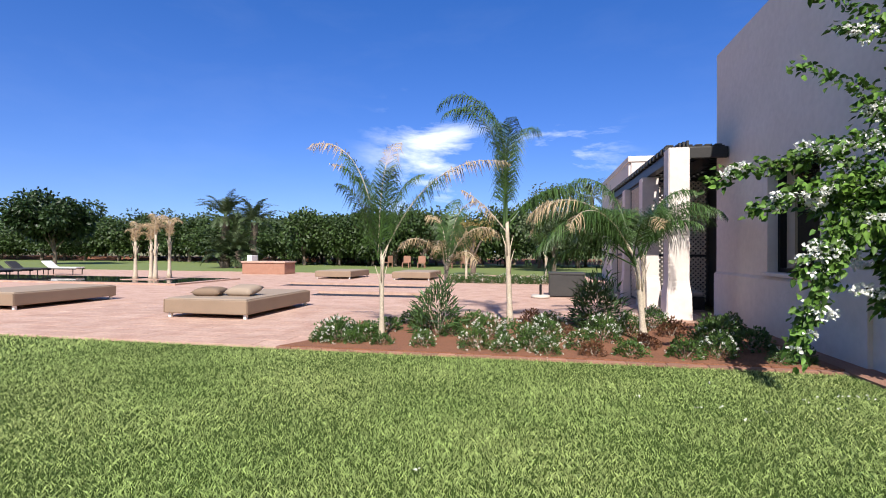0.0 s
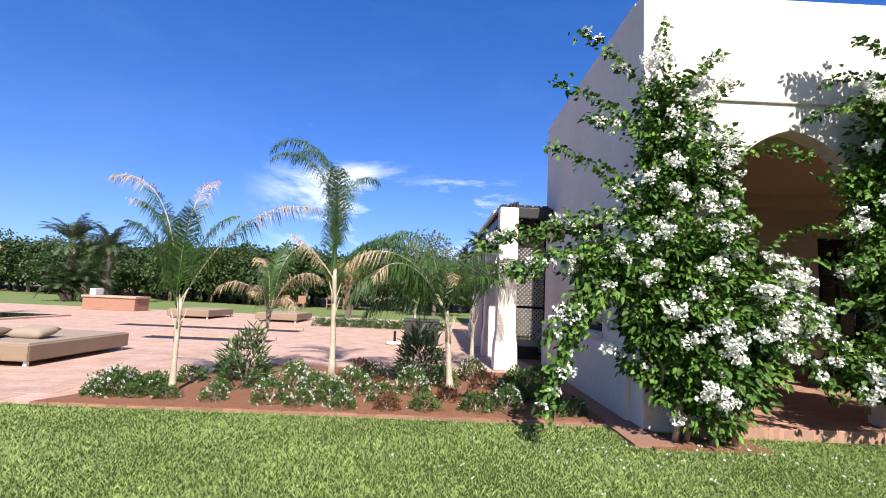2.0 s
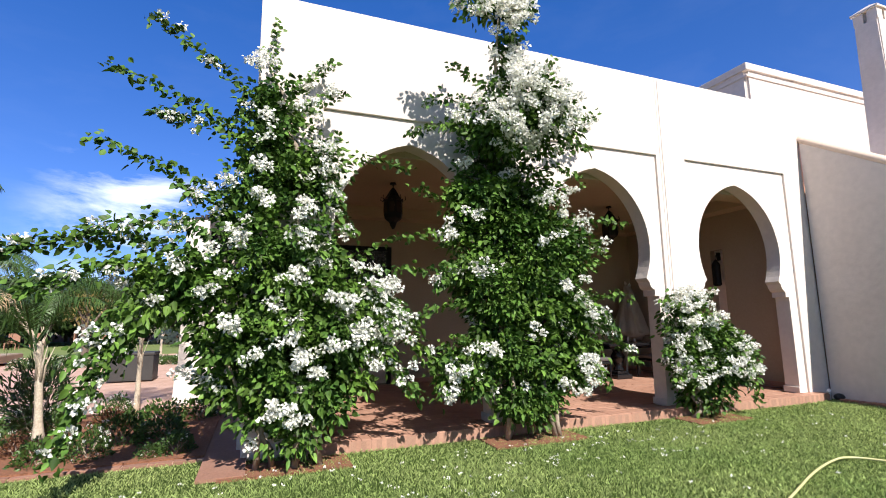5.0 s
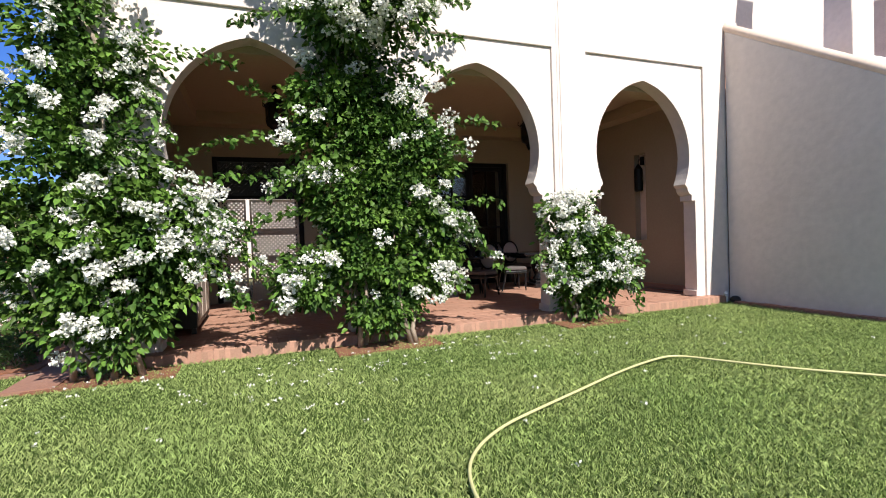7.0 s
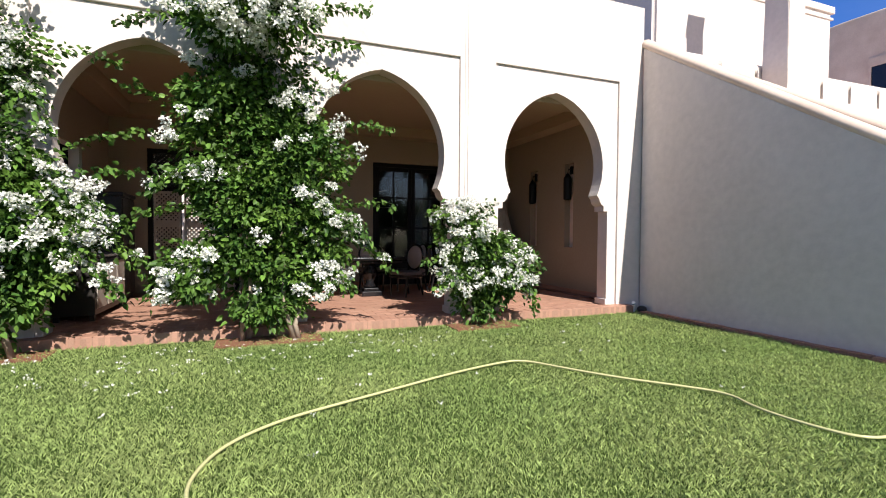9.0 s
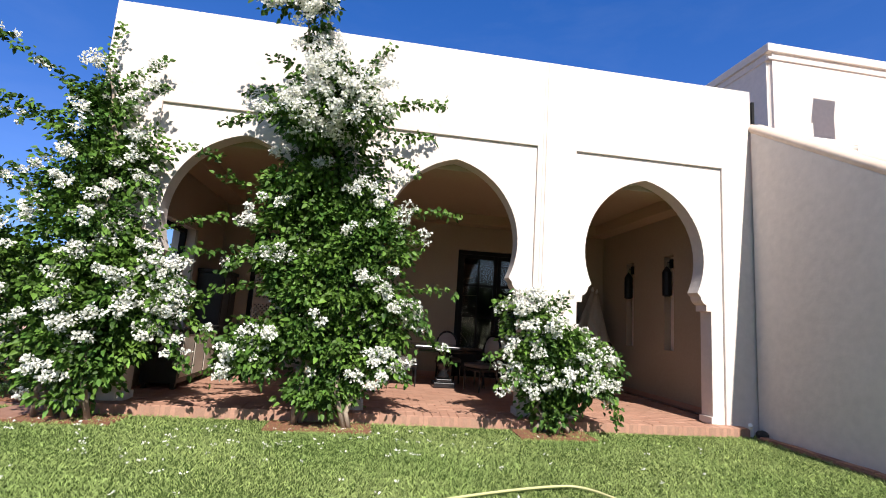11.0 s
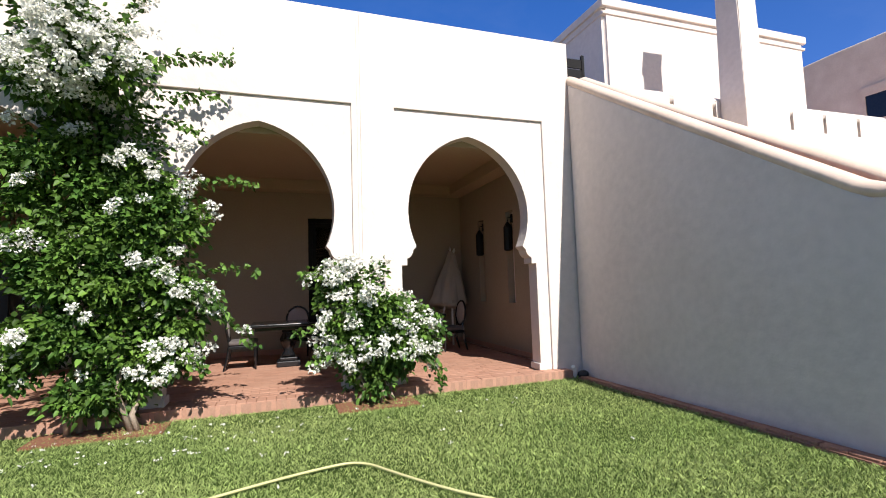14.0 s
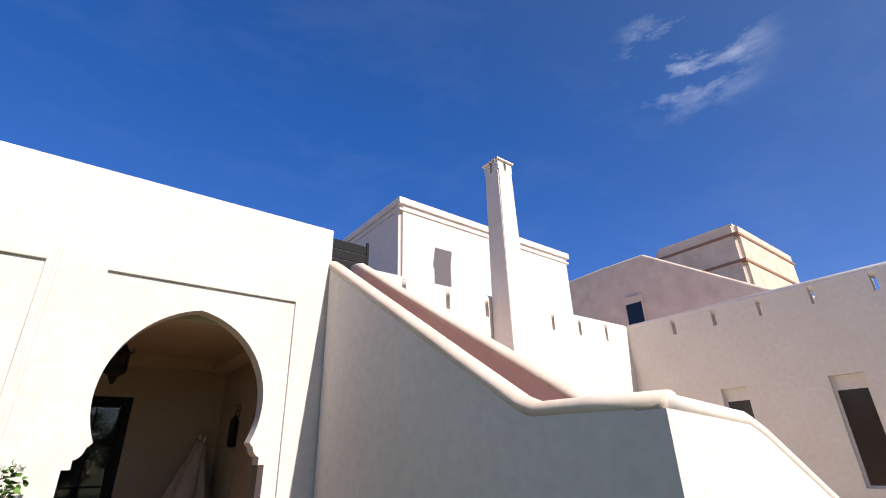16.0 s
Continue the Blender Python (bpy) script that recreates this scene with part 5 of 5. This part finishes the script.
def cushion(label, m, material, w=0.3, h=0.22, d=0.09):
    bm = bmesh.new()
    n = 10
    rows_ = {}
    for s in (1, -1):
        for i in range(n + 1):
            for j in range(n + 1):
                u, v = 2 * i / n - 1, 2 * j / n - 1
                edge = i in (0, n) or j in (0, n)
                if edge and s == -1:
                    continue
                puff = 0 if edge else d * ((1 - u ** 4) * (1 - v ** 4)) ** 0.5
                rows_[s, i, j] = bm.verts.new((u * w * (1 - 0.06 * (1 - v * v)), v * h * (1 - 0.06 * (1 - u * u)), d + s * puff))
    g = lambda s, i, j: rows_.get((s, i, j)) or rows_[1, i, j]
    for s in (1, -1):
        for i in range(n):
            for j in range(n):
                q = [g(s, i, j), g(s, i + 1, j), g(s, i + 1, j + 1), g(s, i, j + 1)]
                bm.faces.new(q if s > 0 else q[::-1])
    ob = obj("cushion", bm, material, True)
    ob.matrix_basis = m
    return tagged(ob, label, "cushion", "cushions on a daybed")


bed = daybed(pose(-6.25, 9.4, 0.02))
for x, y in ((-11.9, 9.6), (-9.4, 22.4), (-5.6, 22.4)):
    copy_thing(bed, pose(x, y, 0.02))
cushion("brown canvas cushion lying flat on the daybed", pose(-6.6, 8.75, 0.395, 4, 0, 8), CUSHION_DARK)
cushion("beige canvas cushion propped on another cushion", pose(-5.95, 8.95, 0.41, 12, 0, -4), CUSHION, 0.32, 0.24, 0.1)


def wicker_chest():
    t = thing("wicker_chest", "dark grey woven storage chest on the terrace", "chest", pose(0.85, 14.6, 0.02))
    part("body", B(-0.5, -0.35, 0.03, 0.5, 0.35, 0.64, 0.015), GREYWICKER, t)
    part("lid", B(-0.52, -0.37, 0.644, 0.52, 0.37, 0.72, 0.02), GREYWICKER, t)


wicker_chest()


def parasol_base():
    t = thing("parasol_base", "round grey parasol foot standing beside the chest", "parasol base", pose(0.1, 14.0, 0.025))
    bm = bmesh.new()
    lathe(bm, [(0.27, 0), (0.27, 0.05), (0.24, 0.075), (0.05, 0.085)], 24)
    part("disc", bm, LATTICE, t, "", True)
    bm = bmesh.new()
    lathe(bm, [(0.035, 0.085), (0.035, 0.36), (0.028, 0.38)], 12)
    part("tube", bm, IRON, t)


parasol_base()


def garden_chair(m):
    t = thing("garden_chair", "orange-brown wooden garden chair under the orchard trees", "chair", m, "garden chairs under the trees")
    part("seat", B(-0.3, -0.28, 0.36, 0.3, 0.28, 0.42, 0.01), BRICK, t)
    part("backrest", B(-0.3, 0.22, 0.42, 0.3, 0.28, 0.95, 0.02), BRICK, t)
    for sx in (-1, 1):
        for sy in (-1, 1):
            part("leg", B(sx * 0.26 - 0.03, sy * 0.24 - 0.03, 0, sx * 0.26 + 0.03, sy * 0.24 + 0.03, 0.36), BRICK, t)
    return t


gs = garden_chair(pose(-10.2, 37.2, 0.03))
for x, y in ((-8.9, 37.0), (-6.6, 36.6), (-5.4, 37.3), (-11.8, 37.4)):
    copy_thing(gs, pose(x, y, 0.03, 0, 0, x * 40))


def brick_bar():
    t = thing("brick_bar", "low pink brick bar block beside the pool", "bar", pose(-15.0, 25.0, 0.02))
    part("base", B(-1.3, -0.6, 0, 1.3, 0.6, 0.62, 0.02), BRICK, t)
    part("top", B(-1.36, -0.66, 0.62, 1.36, 0.66, 0.72, 0.02), PAVE, t, "pale stone top")
    part("back", B(-1.2, -0.3, 0.72, -0.9, 0.3, 1.05, 0.02), WHITE, t, "white box standing on it")


brick_bar()


def lounger(m, cloth, label):
    t = thing("sun_lounger", label, "lounger", m, "sun loungers by the pool")
    bm = bmesh.new()
    for s in (-1, 1):
        tube(bm, [(-0.95, s * 0.3, 0.3), (0.95, s * 0.3, 0.3)], 0.025, 6)
    part("frame", bm, IRON, t)
    for x in (-0.8, 0.8):
        for s in (-1, 1):
            bm = bmesh.new()
            tube(bm, [(x, s * 0.3, 0), (x, s * 0.3, 0.3)], 0.022, 6)
            part("leg", bm, IRON, t)
    part("mattress", B(-0.5, -0.3, 0.33, 0.95, 0.3, 0.40, 0.02), cloth, t)
    bm = B(-0.55, -0.3, -0.04, 0.0, 0.3, 0.03, 0.02)
    bmesh.ops.transform(bm, matrix=pose(-0.5, 0, 0.37, 0, 38, 0), verts=bm.verts)
    part("backrest", bm, cloth, t)


lounger(pose(-24.5, 21.0, 0.02, 0, 0, 8), WHITE, "dark folding sun lounger with a white raised cushion")
for x, y in ((-24.6, 18.4), (-25.0, 19.6), (-24.2, 17.2)):
    lounger(pose(x, y, 0.02, 0, 0, 8), GREYWICKER, "dark grey woven sun lounger with a raised back")

structure("pool_island", prism([(-17.2, 17.2), (-15.3, 17.1), (-15.4, 19.0), (-16.9, 18.9)], "z", 0.0, 0.10), PAVE, "small stone island with palms in the pool", "pool")
# pool: low coping, slate basin, still water; two narrow water channels in the terrace
structure("pool_coping", prism([(-34, 15.6), (-13.2, 15.6), (-13.2, 19.6), (-34, 19.6)], "z", 0.0, 0.075), PAVE, "pink stone pool surround", "pool")
structure("water", B(-33.7, 15.9, 0.0, -13.5, 19.3, 0.081), WATER, "dark still pool water", "water")
for x0, x1, y0, y1 in ((-6.6, -3.2, 13.15, 13.75), (-9.5, -3.4, 16.6, 17.3)):
    structure("water_channel", B(x0, y0, 0.0, x1, y1, 0.024), BASIN, "narrow dark water channel set in the terrace", "water")
    structure("channel_edge", B(x0, y1, 0.0, x1, y1 + 0.12, 0.10), PAVE, "raised stone edge of a water channel", "edging")


# ---- pergola on the far side of the house corner ----
def pillar(x, y, h, s=0.19):
    t = thing("pergola_pillar", "white plastered pergola pillar with a flared foot", "pillar", pose(x, y, 0.02), "pergola pillars")
    bm = bmesh.new()
    rings = []
    for z, r in ((0, s * 1.25), (0.5, s * 1.18), (0.75, s), (h, s)):
        rings.append([bm.verts.new((sx * r, sy * r, z)) for sx, sy in ((-1, -1), (1, -1), (1, 1), (-1, 1))])
    for a, b in zip(rings, rings[1:]):
        for k in range(4):
            bm.faces.new((a[k], a[(k + 1) % 4], b[(k + 1) % 4], b[k]))
    bm.faces.new(rings[0][::-1])
    bm.faces.new(rings[-1])
    bmesh.ops.bevel(bm, geom=list(bm.edges), offset=0.015, segments=2, affect="EDGES")
    part("shaft", bm, PLASTER, t)


for y, h in ((10.1, 3.34), (12.4, 3.12), (14.7, 3.12), (17.0, 3.12)):
    pillar(2.66, y, h)


def pergola():
    t = thing("pergola", "black-stained timber pergola roof on white pillars", "pergola", pose(3.1, 12.0, 0))
    part("beam", B(-0.52, -1.69, 3.15, -0.36, 6.0, 3.36, 0.008), DARKWOOD, t)
    part("beam", B(0.30, -1.05, 3.15, 0.44, 6.0, 3.36, 0.008), DARKWOOD, t)
    part("fascia", B(-0.36, -1.78, 3.20, 0.54, -1.68, 3.42, 0.01), DARKWOOD, t)
    for k in range(24):
        y = -1.66 + k * 0.32
        part("rafter", B(-0.60, y, 3.362, 0.52 if y < -1.1 else 1.6, y + 0.08, 3.47, 0.006, 1), DARKWOOD, t)
    for k in range(12):
        x = -0.56 + k * 0.18
        part("batten", B(x, -1.66 if x < 0.5 else -1.05, 3.471, x + 0.13, 6.1, 3.50, 0.004, 1), DARKWOOD, t)
    for k in range(3):
        part("joist_end", B(-0.42 + k * 0.07, -1.98, 3.363, -0.375 + k * 0.07, -1.667, 3.47 + 0.02 * k, 0.006, 1), DARKWOOD, t)


pergola()


def lattice_screen(m, w, h, label):
    t = thing("lattice_screen", label, "screen", m, "lattice screens under the pergola")
    bm = bmesh.new()
    box(bm, -w, -0.03, 0, -w + 0.06, 0.03, h, 0.004)
    box(bm, w - 0.06, -0.03, 0, w, 0.03, h, 0.004)
    for z in (0, h * 0.38, h - 0.06):
        box(bm, -w + 0.06, -0.03, z, w - 0.06, 0.03, z + 0.06, 0.004)
    part("frame", bm, DARKWOOD, t)
    part("lattice", lattice_bm(-w + 0.06, 0.06, w - 0.06, h - 0.06, -0.02, 0.11, 0.04), LATTICE, t, "weathered crossed wooden laths")["kind"] = "stuff"


lattice_screen(pose(3.35, 12.7, 0.05), 0.75, 3.1, "pale crossed wooden lattice screen in a dark frame")
lattice_screen(pose(2.66, 13.6, 0.05, 0, 0, 90), 0.9, 3.1, "pale crossed wooden lattice screen in a dark frame")
lattice_screen(pose(2.66, 15.85, 0.05, 0, 0, 90), 0.9, 3.1, "pale crossed wooden lattice screen in a dark frame")
house_block("garden_house", "white flat-roofed house end behind the pergola", 3.5, 19.5, 9.0, 27.0, 0, 5.05, ((0.0, 0.22, 0.04),), PLASTER)


def bench():
    t = thing("cushioned_bench", "low bench with pale cushions under the pergola", "bench", pose(3.3, 12.2, 0.02))
    part("base", B(-0.45, -0.35, 0, 0.45, 0.35, 0.30, 0.015), DARKWOOD, t)
    part("seat_cushion", B(-0.44, -0.34, 0.302, 0.44, 0.34, 0.42, 0.04, 3), FABRIC, t)


bench()


# ---- loggia furniture ----
def dining_chair(m, group="dining chairs in the loggia"):
    t = thing("dining_chair", "black-lacquered dining chair with an oval grey linen back", "chair", m, group)
    part("seat", B(-0.24, -0.23, 0.42, 0.24, 0.23, 0.50, 0.035, 3), SEAT, t, "dark grey linen seat")
    bm = bmesh.new()
    box(bm, -0.245, -0.235, 0.36, 0.245, 0.235, 0.418, 0.012)
    part("seat_frame", bm, LACQUER, t)
    for sx in (-1, 1):
        bm = bmesh.new()
        tube(bm, [(sx * 0.21, -0.20, 0.40), (sx * 0.21, -0.20, 0.2), (sx * 0.205, -0.205, 0.0)], [0.026, 0.022, 0.013], 8)
        part("leg", bm, LACQUER, t)
        bm = bmesh.new()
        tube(bm, [(sx * 0.19, 0.22, 0.40), (sx * 0.19, 0.25, 0.2), (sx * 0.19, 0.31, 0.0)], [0.026, 0.022, 0.015], 8)
        part("leg", bm, LACQUER, t)
        bm = bmesh.new()
        tube(bm, [(sx * 0.15, 0.22, 0.40), (sx * 0.14, 0.245, 0.56)], 0.018, 8)
        part("back_post", bm, LACQUER, t)
    ring, pad = [], bmesh.new()
    for k in range(29):
        a = 2 * math.pi * k / 28
        ring.append((0.215 * math.cos(a), 0.27 + 0.10 * (0.26 * math.sin(a)), 0.76 + 0.25 * math.sin(a)))
    bm = bmesh.new()
    tube(bm, ring, 0.02, 8)
    part("back_frame", bm, LACQUER, t, "", True)
    bmesh.ops.create_uvsphere(pad, u_segments=20, v_segments=10, radius=1, matrix=pose(0, 0.27, 0.76, -6, 0, 0) @ Matrix.Diagonal((0.20, 0.035, 0.235, 1)))
    part("backrest", pad, FABRIC, t, "oval grey linen back pad", True)
    return t


def dining_table(m):
    t = thing("dining_table", "black polished table on turned lacquer pedestals", "table", m, "dining tables in the loggia")
    part("tabletop", B(-0.62, -0.5, 0.72, 0.62, 0.5, 0.775, 0.012), LACQUER, t, "glossy black table top")
    part("apron", B(-0.55, -0.43, 0.66, 0.55, 0.43, 0.718, 0.01), LACQUER, t)
    bm = bmesh.new()
    lathe(bm, [(0.10, 0.16), (0.12, 0.2), (0.075, 0.26), (0.13, 0.40), (0.15, 0.48), (0.10, 0.58), (0.13, 0.66)], 20)
    part("pedestal", bm, LACQUER, t, "", True)
    part("foot", B(-0.2, -0.2, 0, 0.2, 0.2, 0.10, 0.015), LACQUER, t)
    part("foot", B(-0.15, -0.15, 0.10, 0.15, 0.15, 0.16, 0.015), LACQUER, t)


dining_table(pose(8.9, 8.45, FL))
dining_table(pose(11.3, 8.9, FL))
ch = dining_chair(pose(8.15, 8.5, FL, 0, 0, 90))
for x, y, a in ((9.55, 8.15, -60), (9.1, 9.2, 0), (9.85, 8.75, -80), (12.1, 8.75, -85), (11.2, 9.65, 5), (10.55, 8.7, 80)):
    copy_thing(ch, pose(x, y, FL, 0, 0, a))


def console():
    t = thing("console_cabinet", "dark wooden console cabinet with pale door panels", "cabinet", pose(4.5, 7.6, FL, 0, 0, 90))
    part("body", B(-0.8, -0.25, 0.08, 0.8, 0.25, 0.85, 0.01), DARKWOOD, t)
    for k in range(3):
        part("door_panel", B(-0.72 + k * 0.5, -0.262, 0.16, -0.28 + k * 0.5, -0.251, 0.78, 0.004, 1), LATTICE, t, "pale panel")
    part("top", B(-0.84, -0.28, 0.852, 0.84, 0.28, 0.90, 0.01), LACQUER, t)
    for sx in (-1, 1):
        for sy in (-1, 1):
            part("leg", B(sx * 0.74 - 0.03, sy * 0.2 - 0.03, 0, sx * 0.74 + 0.03, sy * 0.2 + 0.03, 0.08), DARKWOOD, t)


console()


def tall_cupboard():
    t = thing("tall_cupboard", "dark tall cupboard standing against the side wall", "cupboard", pose(4.35, 9.35, FL))
    part("body", B(-0.22, -0.45, 0.06, 0.25, 0.45, 1.85, 0.01), DARKWOOD, t)
    part("plinth", B(-0.22, -0.43, 0, 0.22, 0.43, 0.058), DARKWOOD, t)
    part("cornice", B(-0.23, -0.48, 1.852, 0.28, 0.48, 1.92, 0.012), DARKWOOD, t)
    for s in (-1, 1):
        part("door", B(0.251, min(0, s * 0.43) + 0.01, 0.10, 0.268, max(0, s * 0.43) - 0.01, 1.80, 0.005, 1), DARKWOOD, t)


tall_cupboard()


def parasol(m):
    t = thing("furled_parasol", "furled cream canvas parasol leaning in the corner", "parasol", m, "furled parasols")
    bm = bmesh.new()
    tube(bm, [(0, 0, 0), (0, 0, 2.25)], 0.022, 8)
    part("pole", bm, WHITE, t, "pale pole")
    bm = bmesh.new()
    n = 28
    rings = []
    for z, r in ((0.90, 0.30), (0.98, 0.31), (1.3, 0.26), (1.7, 0.18), (2.0, 0.10), (2.2, 0.03)):
        rings.append([bm.verts.new(((r * (1 + 0.28 * math.cos(7 * 2 * math.pi * k / n + z * 2))) * math.cos(2 * math.pi * k / n), (r * (1 + 0.28 * math.cos(7 * 2 * math.pi * k / n + z * 2))) * math.sin(2 * math.pi * k / n), z)) for k in range(n)])
    for a, b in zip(rings, rings[1:]):
        for k in range(n):
            bm.faces.new((a[k], a[(k + 1) % n], b[(k + 1) % n], b[k]))
    bm.faces.new(rings[0][::-1])
    bm.faces.new(rings[-1])
    part("canopy", bm, CANVAS, t, "cream canvas in hanging folds", True)
    bm = bmesh.new()
    lathe(bm, [(0.01, 2.2), (0.035, 2.25), (0.01, 2.32)], 10)
    part("finial", bm, WHITE, t)


for m in (pose(12.1, 9.55, FL, -9, 15, 0), pose(12.45, 9.5, FL, -10, 8, 20)):
    parasol(m)


def lantern(x, y, z):
    t = thing("hanging_lantern", "black pierced iron lantern hanging from the ceiling", "lantern", pose(x, y, z), "loggia lanterns")
    bm = bmesh.new()
    lathe(bm, [(0.02, -0.12), (0.05, -0.06), (0.07, 0), (0.15, 0.06), (0.17, 0.14), (0.16, 0.36), (0.19, 0.38), (0.12, 0.46), (0.10, 0.5), (0.05, 0.58), (0.02, 0.62)], 8)
    part("body", bm, IRON, t)
    for k in range(8):
        a = 2 * math.pi * (k + 0.5) / 8
        bm = B(-0.045, -0.004, 0.16, 0.045, 0.004, 0.34)
        bmesh.ops.transform(bm, matrix=pose(0.158 * math.cos(a), 0.158 * math.sin(a), 0, 0, 0, math.degrees(a) + 90), verts=bm.verts)
        part("pane", bm, LAMPGLASS, t)
        bm = bmesh.new()
        tube(bm, [(0.17 * math.cos(a), 0.17 * math.sin(a), 0.37), (0.22 * math.cos(a), 0.22 * math.sin(a), 0.40), (0.21 * math.cos(a), 0.21 * math.sin(a), 0.46)], 0.008, 5)
        part("spike", bm, IRON, t)
    bm = bmesh.new()
    tube(bm, [(0, 0, 0.6), (0, 0, 3.85 - z - 0.03)], 0.009, 6)
    lathe(bm, [(0.06, 3.85 - z - 0.03), (0.05, 3.85 - z)], 12)
    part("chain", bm, IRON, t)


for x, y in ((5.9, 8.05), (10.8, 8.3)):
    lantern(x, y, 3.14)


def niche_lamp(y):
    t = thing("niche_lamp", "slim black wall lamp hung at the head of a niche", "wall lamp", pose(13.0, y, 2.1), "niche lamps")
    part("backplate", B(0.02, -0.04, 0.55, 0.06, 0.04, 0.72, 0.006), IRON, t)
    bm = bmesh.new()
    tube(bm, [(0.04, 0, 0.64), (-0.04, 0, 0.66), (-0.06, 0, 0.56)], 0.01, 6)
    part("arm", bm, IRON, t)
    bm = bmesh.new()
    lathe(bm, [(0.05, 0.0), (0.085, 0.02), (0.085, 0.46), (0.05, 0.52), (0.02, 0.56)], 10, (-0.06, 0, 0))
    part("shade", bm, IRON, t)


for y in (7.57, 8.95):
    niche_lamp(y)

# pipe stub and drain at the corner of the lawn
bm = bmesh.new()
tube(bm, [(13.05, 5.72, 0.0), (13.05, 5.72, 0.14), (13.0, 5.68, 0.17)], 0.03, 8)
tagged(obj("pipe_stub", bm, WHITE), "short white pipe end at the wall corner", "pipe")
bm = bmesh.new()
bmesh.ops.create_icosphere(bm, subdivisions=2, radius=0.09, matrix=pose(13.12, 5.6, 0.06) @ Matrix.Diagonal((1, 0.9, 0.7, 1)))
tagged(obj("dark_stone", bm, BASIN), "small dark stone at the foot of the wall", "stone")


# ---- pieces: floor tiles, step bricks, terrace slabs ----
def pieces():
    tile_mesh = {}

    def piece(name, key, dims, at, rz, material, parent):
        if key not in tile_mesh:
            bm = B(-dims[0] / 2, -dims[1] / 2, -dims[2], dims[0] / 2, dims[1] / 2, 0, 0.004, 1)
            me = bpy.data.meshes.new(name)
            bm.to_mesh(me)
            bm.free()
            me.materials.append(material)
            tile_mesh[key] = me
        ob = new(name, tile_mesh[key])
        ob.parent = parent
        ob.matrix_basis = pose(at[0], at[1], at[2], 0, 0, rz)

    rr = random.Random(3)
    floor_ob = bpy.data.objects["loggia_floor"]
    # bricks on edge along the front of the step
    x = 4.16
    while x < 12.95:
        piece("brick", "edge", (0.111, 0.24, 0.125), (x, 5.78, FL + rr.uniform(-0.003, 0.003)), rr.uniform(-0.6, 0.6), TERRA, floor_ob)
        x += 0.115
    # field of brick tiles, nearest as pieces
    n = 0
    rest = bmesh.new()
    y = 5.985
    row = 0
    while y < 10.15:
        x = 4.2 + (0.12 if row % 2 else 0)
        while x < 12.9:
            if y < 6.2 and not any(abs(x - c) < 0.9 for c in ARCHES):
                x += 0.232
                continue
            z = FL - 0.002 + rr.uniform(-0.002, 0.002)
            if y < 6.9 and n < 200:
                piece("tile", "tile", (0.228, 0.118, 0.012), (x, y, z), rr.uniform(-0.4, 0.4), TERRA, floor_ob)
                n += 1
            else:
                box(rest, x - 0.114, y - 0.059, z - 0.012, x + 0.114, y + 0.059, z)
            x += 0.232
        y += 0.122
        row += 1
    ob = obj("tile_field", rest, TERRA)
    ob.parent = floor_ob
    ob["kind"] = "stuff"
    # terrace slabs
    terrace = bpy.data.objects["terrace"]
    y, row, n = 6.2, 0, 0
    while y < 10.9:
        x = -9.6 + (0.3 if row % 2 else 0)
        while x < 0.0:
            bed_side = x > -3.75 + (y - 6) * 0.4 and y < 9.65
            if not bed_side and n < 290:
                piece("slab", "slab", (0.594, 0.394, 0.02), (x, y, 0.022 + rr.uniform(0, 0.0025)), 0, PAVE, terrace)
                n += 1
            x += 0.6
        y += 0.4
        row += 1
    # brick edging between lawn and bed, and along the stair
    bed_ob = bpy.data.objects["planting_bed"]
    x = -3.4
    while x < 3.3:
        piece("edging_brick", "ed", (0.215, 0.10, 0.08), (x, 6.0, 0.028 + rr.uniform(-0.004, 0.004)), rr.uniform(-1.5, 1.5), BRICK, bed_ob)
        x += 0.225
    st = bpy.data.objects["stair_border"]
    y = 0.5
    while y < 5.5:
        piece("edging_brick", "ed2", (0.10, 0.215, 0.08), (13.09, y, 0.045 + rr.uniform(-0.004, 0.004)), rr.uniform(-1.5, 1.5), BRICK, st)
        y += 0.225


pieces()
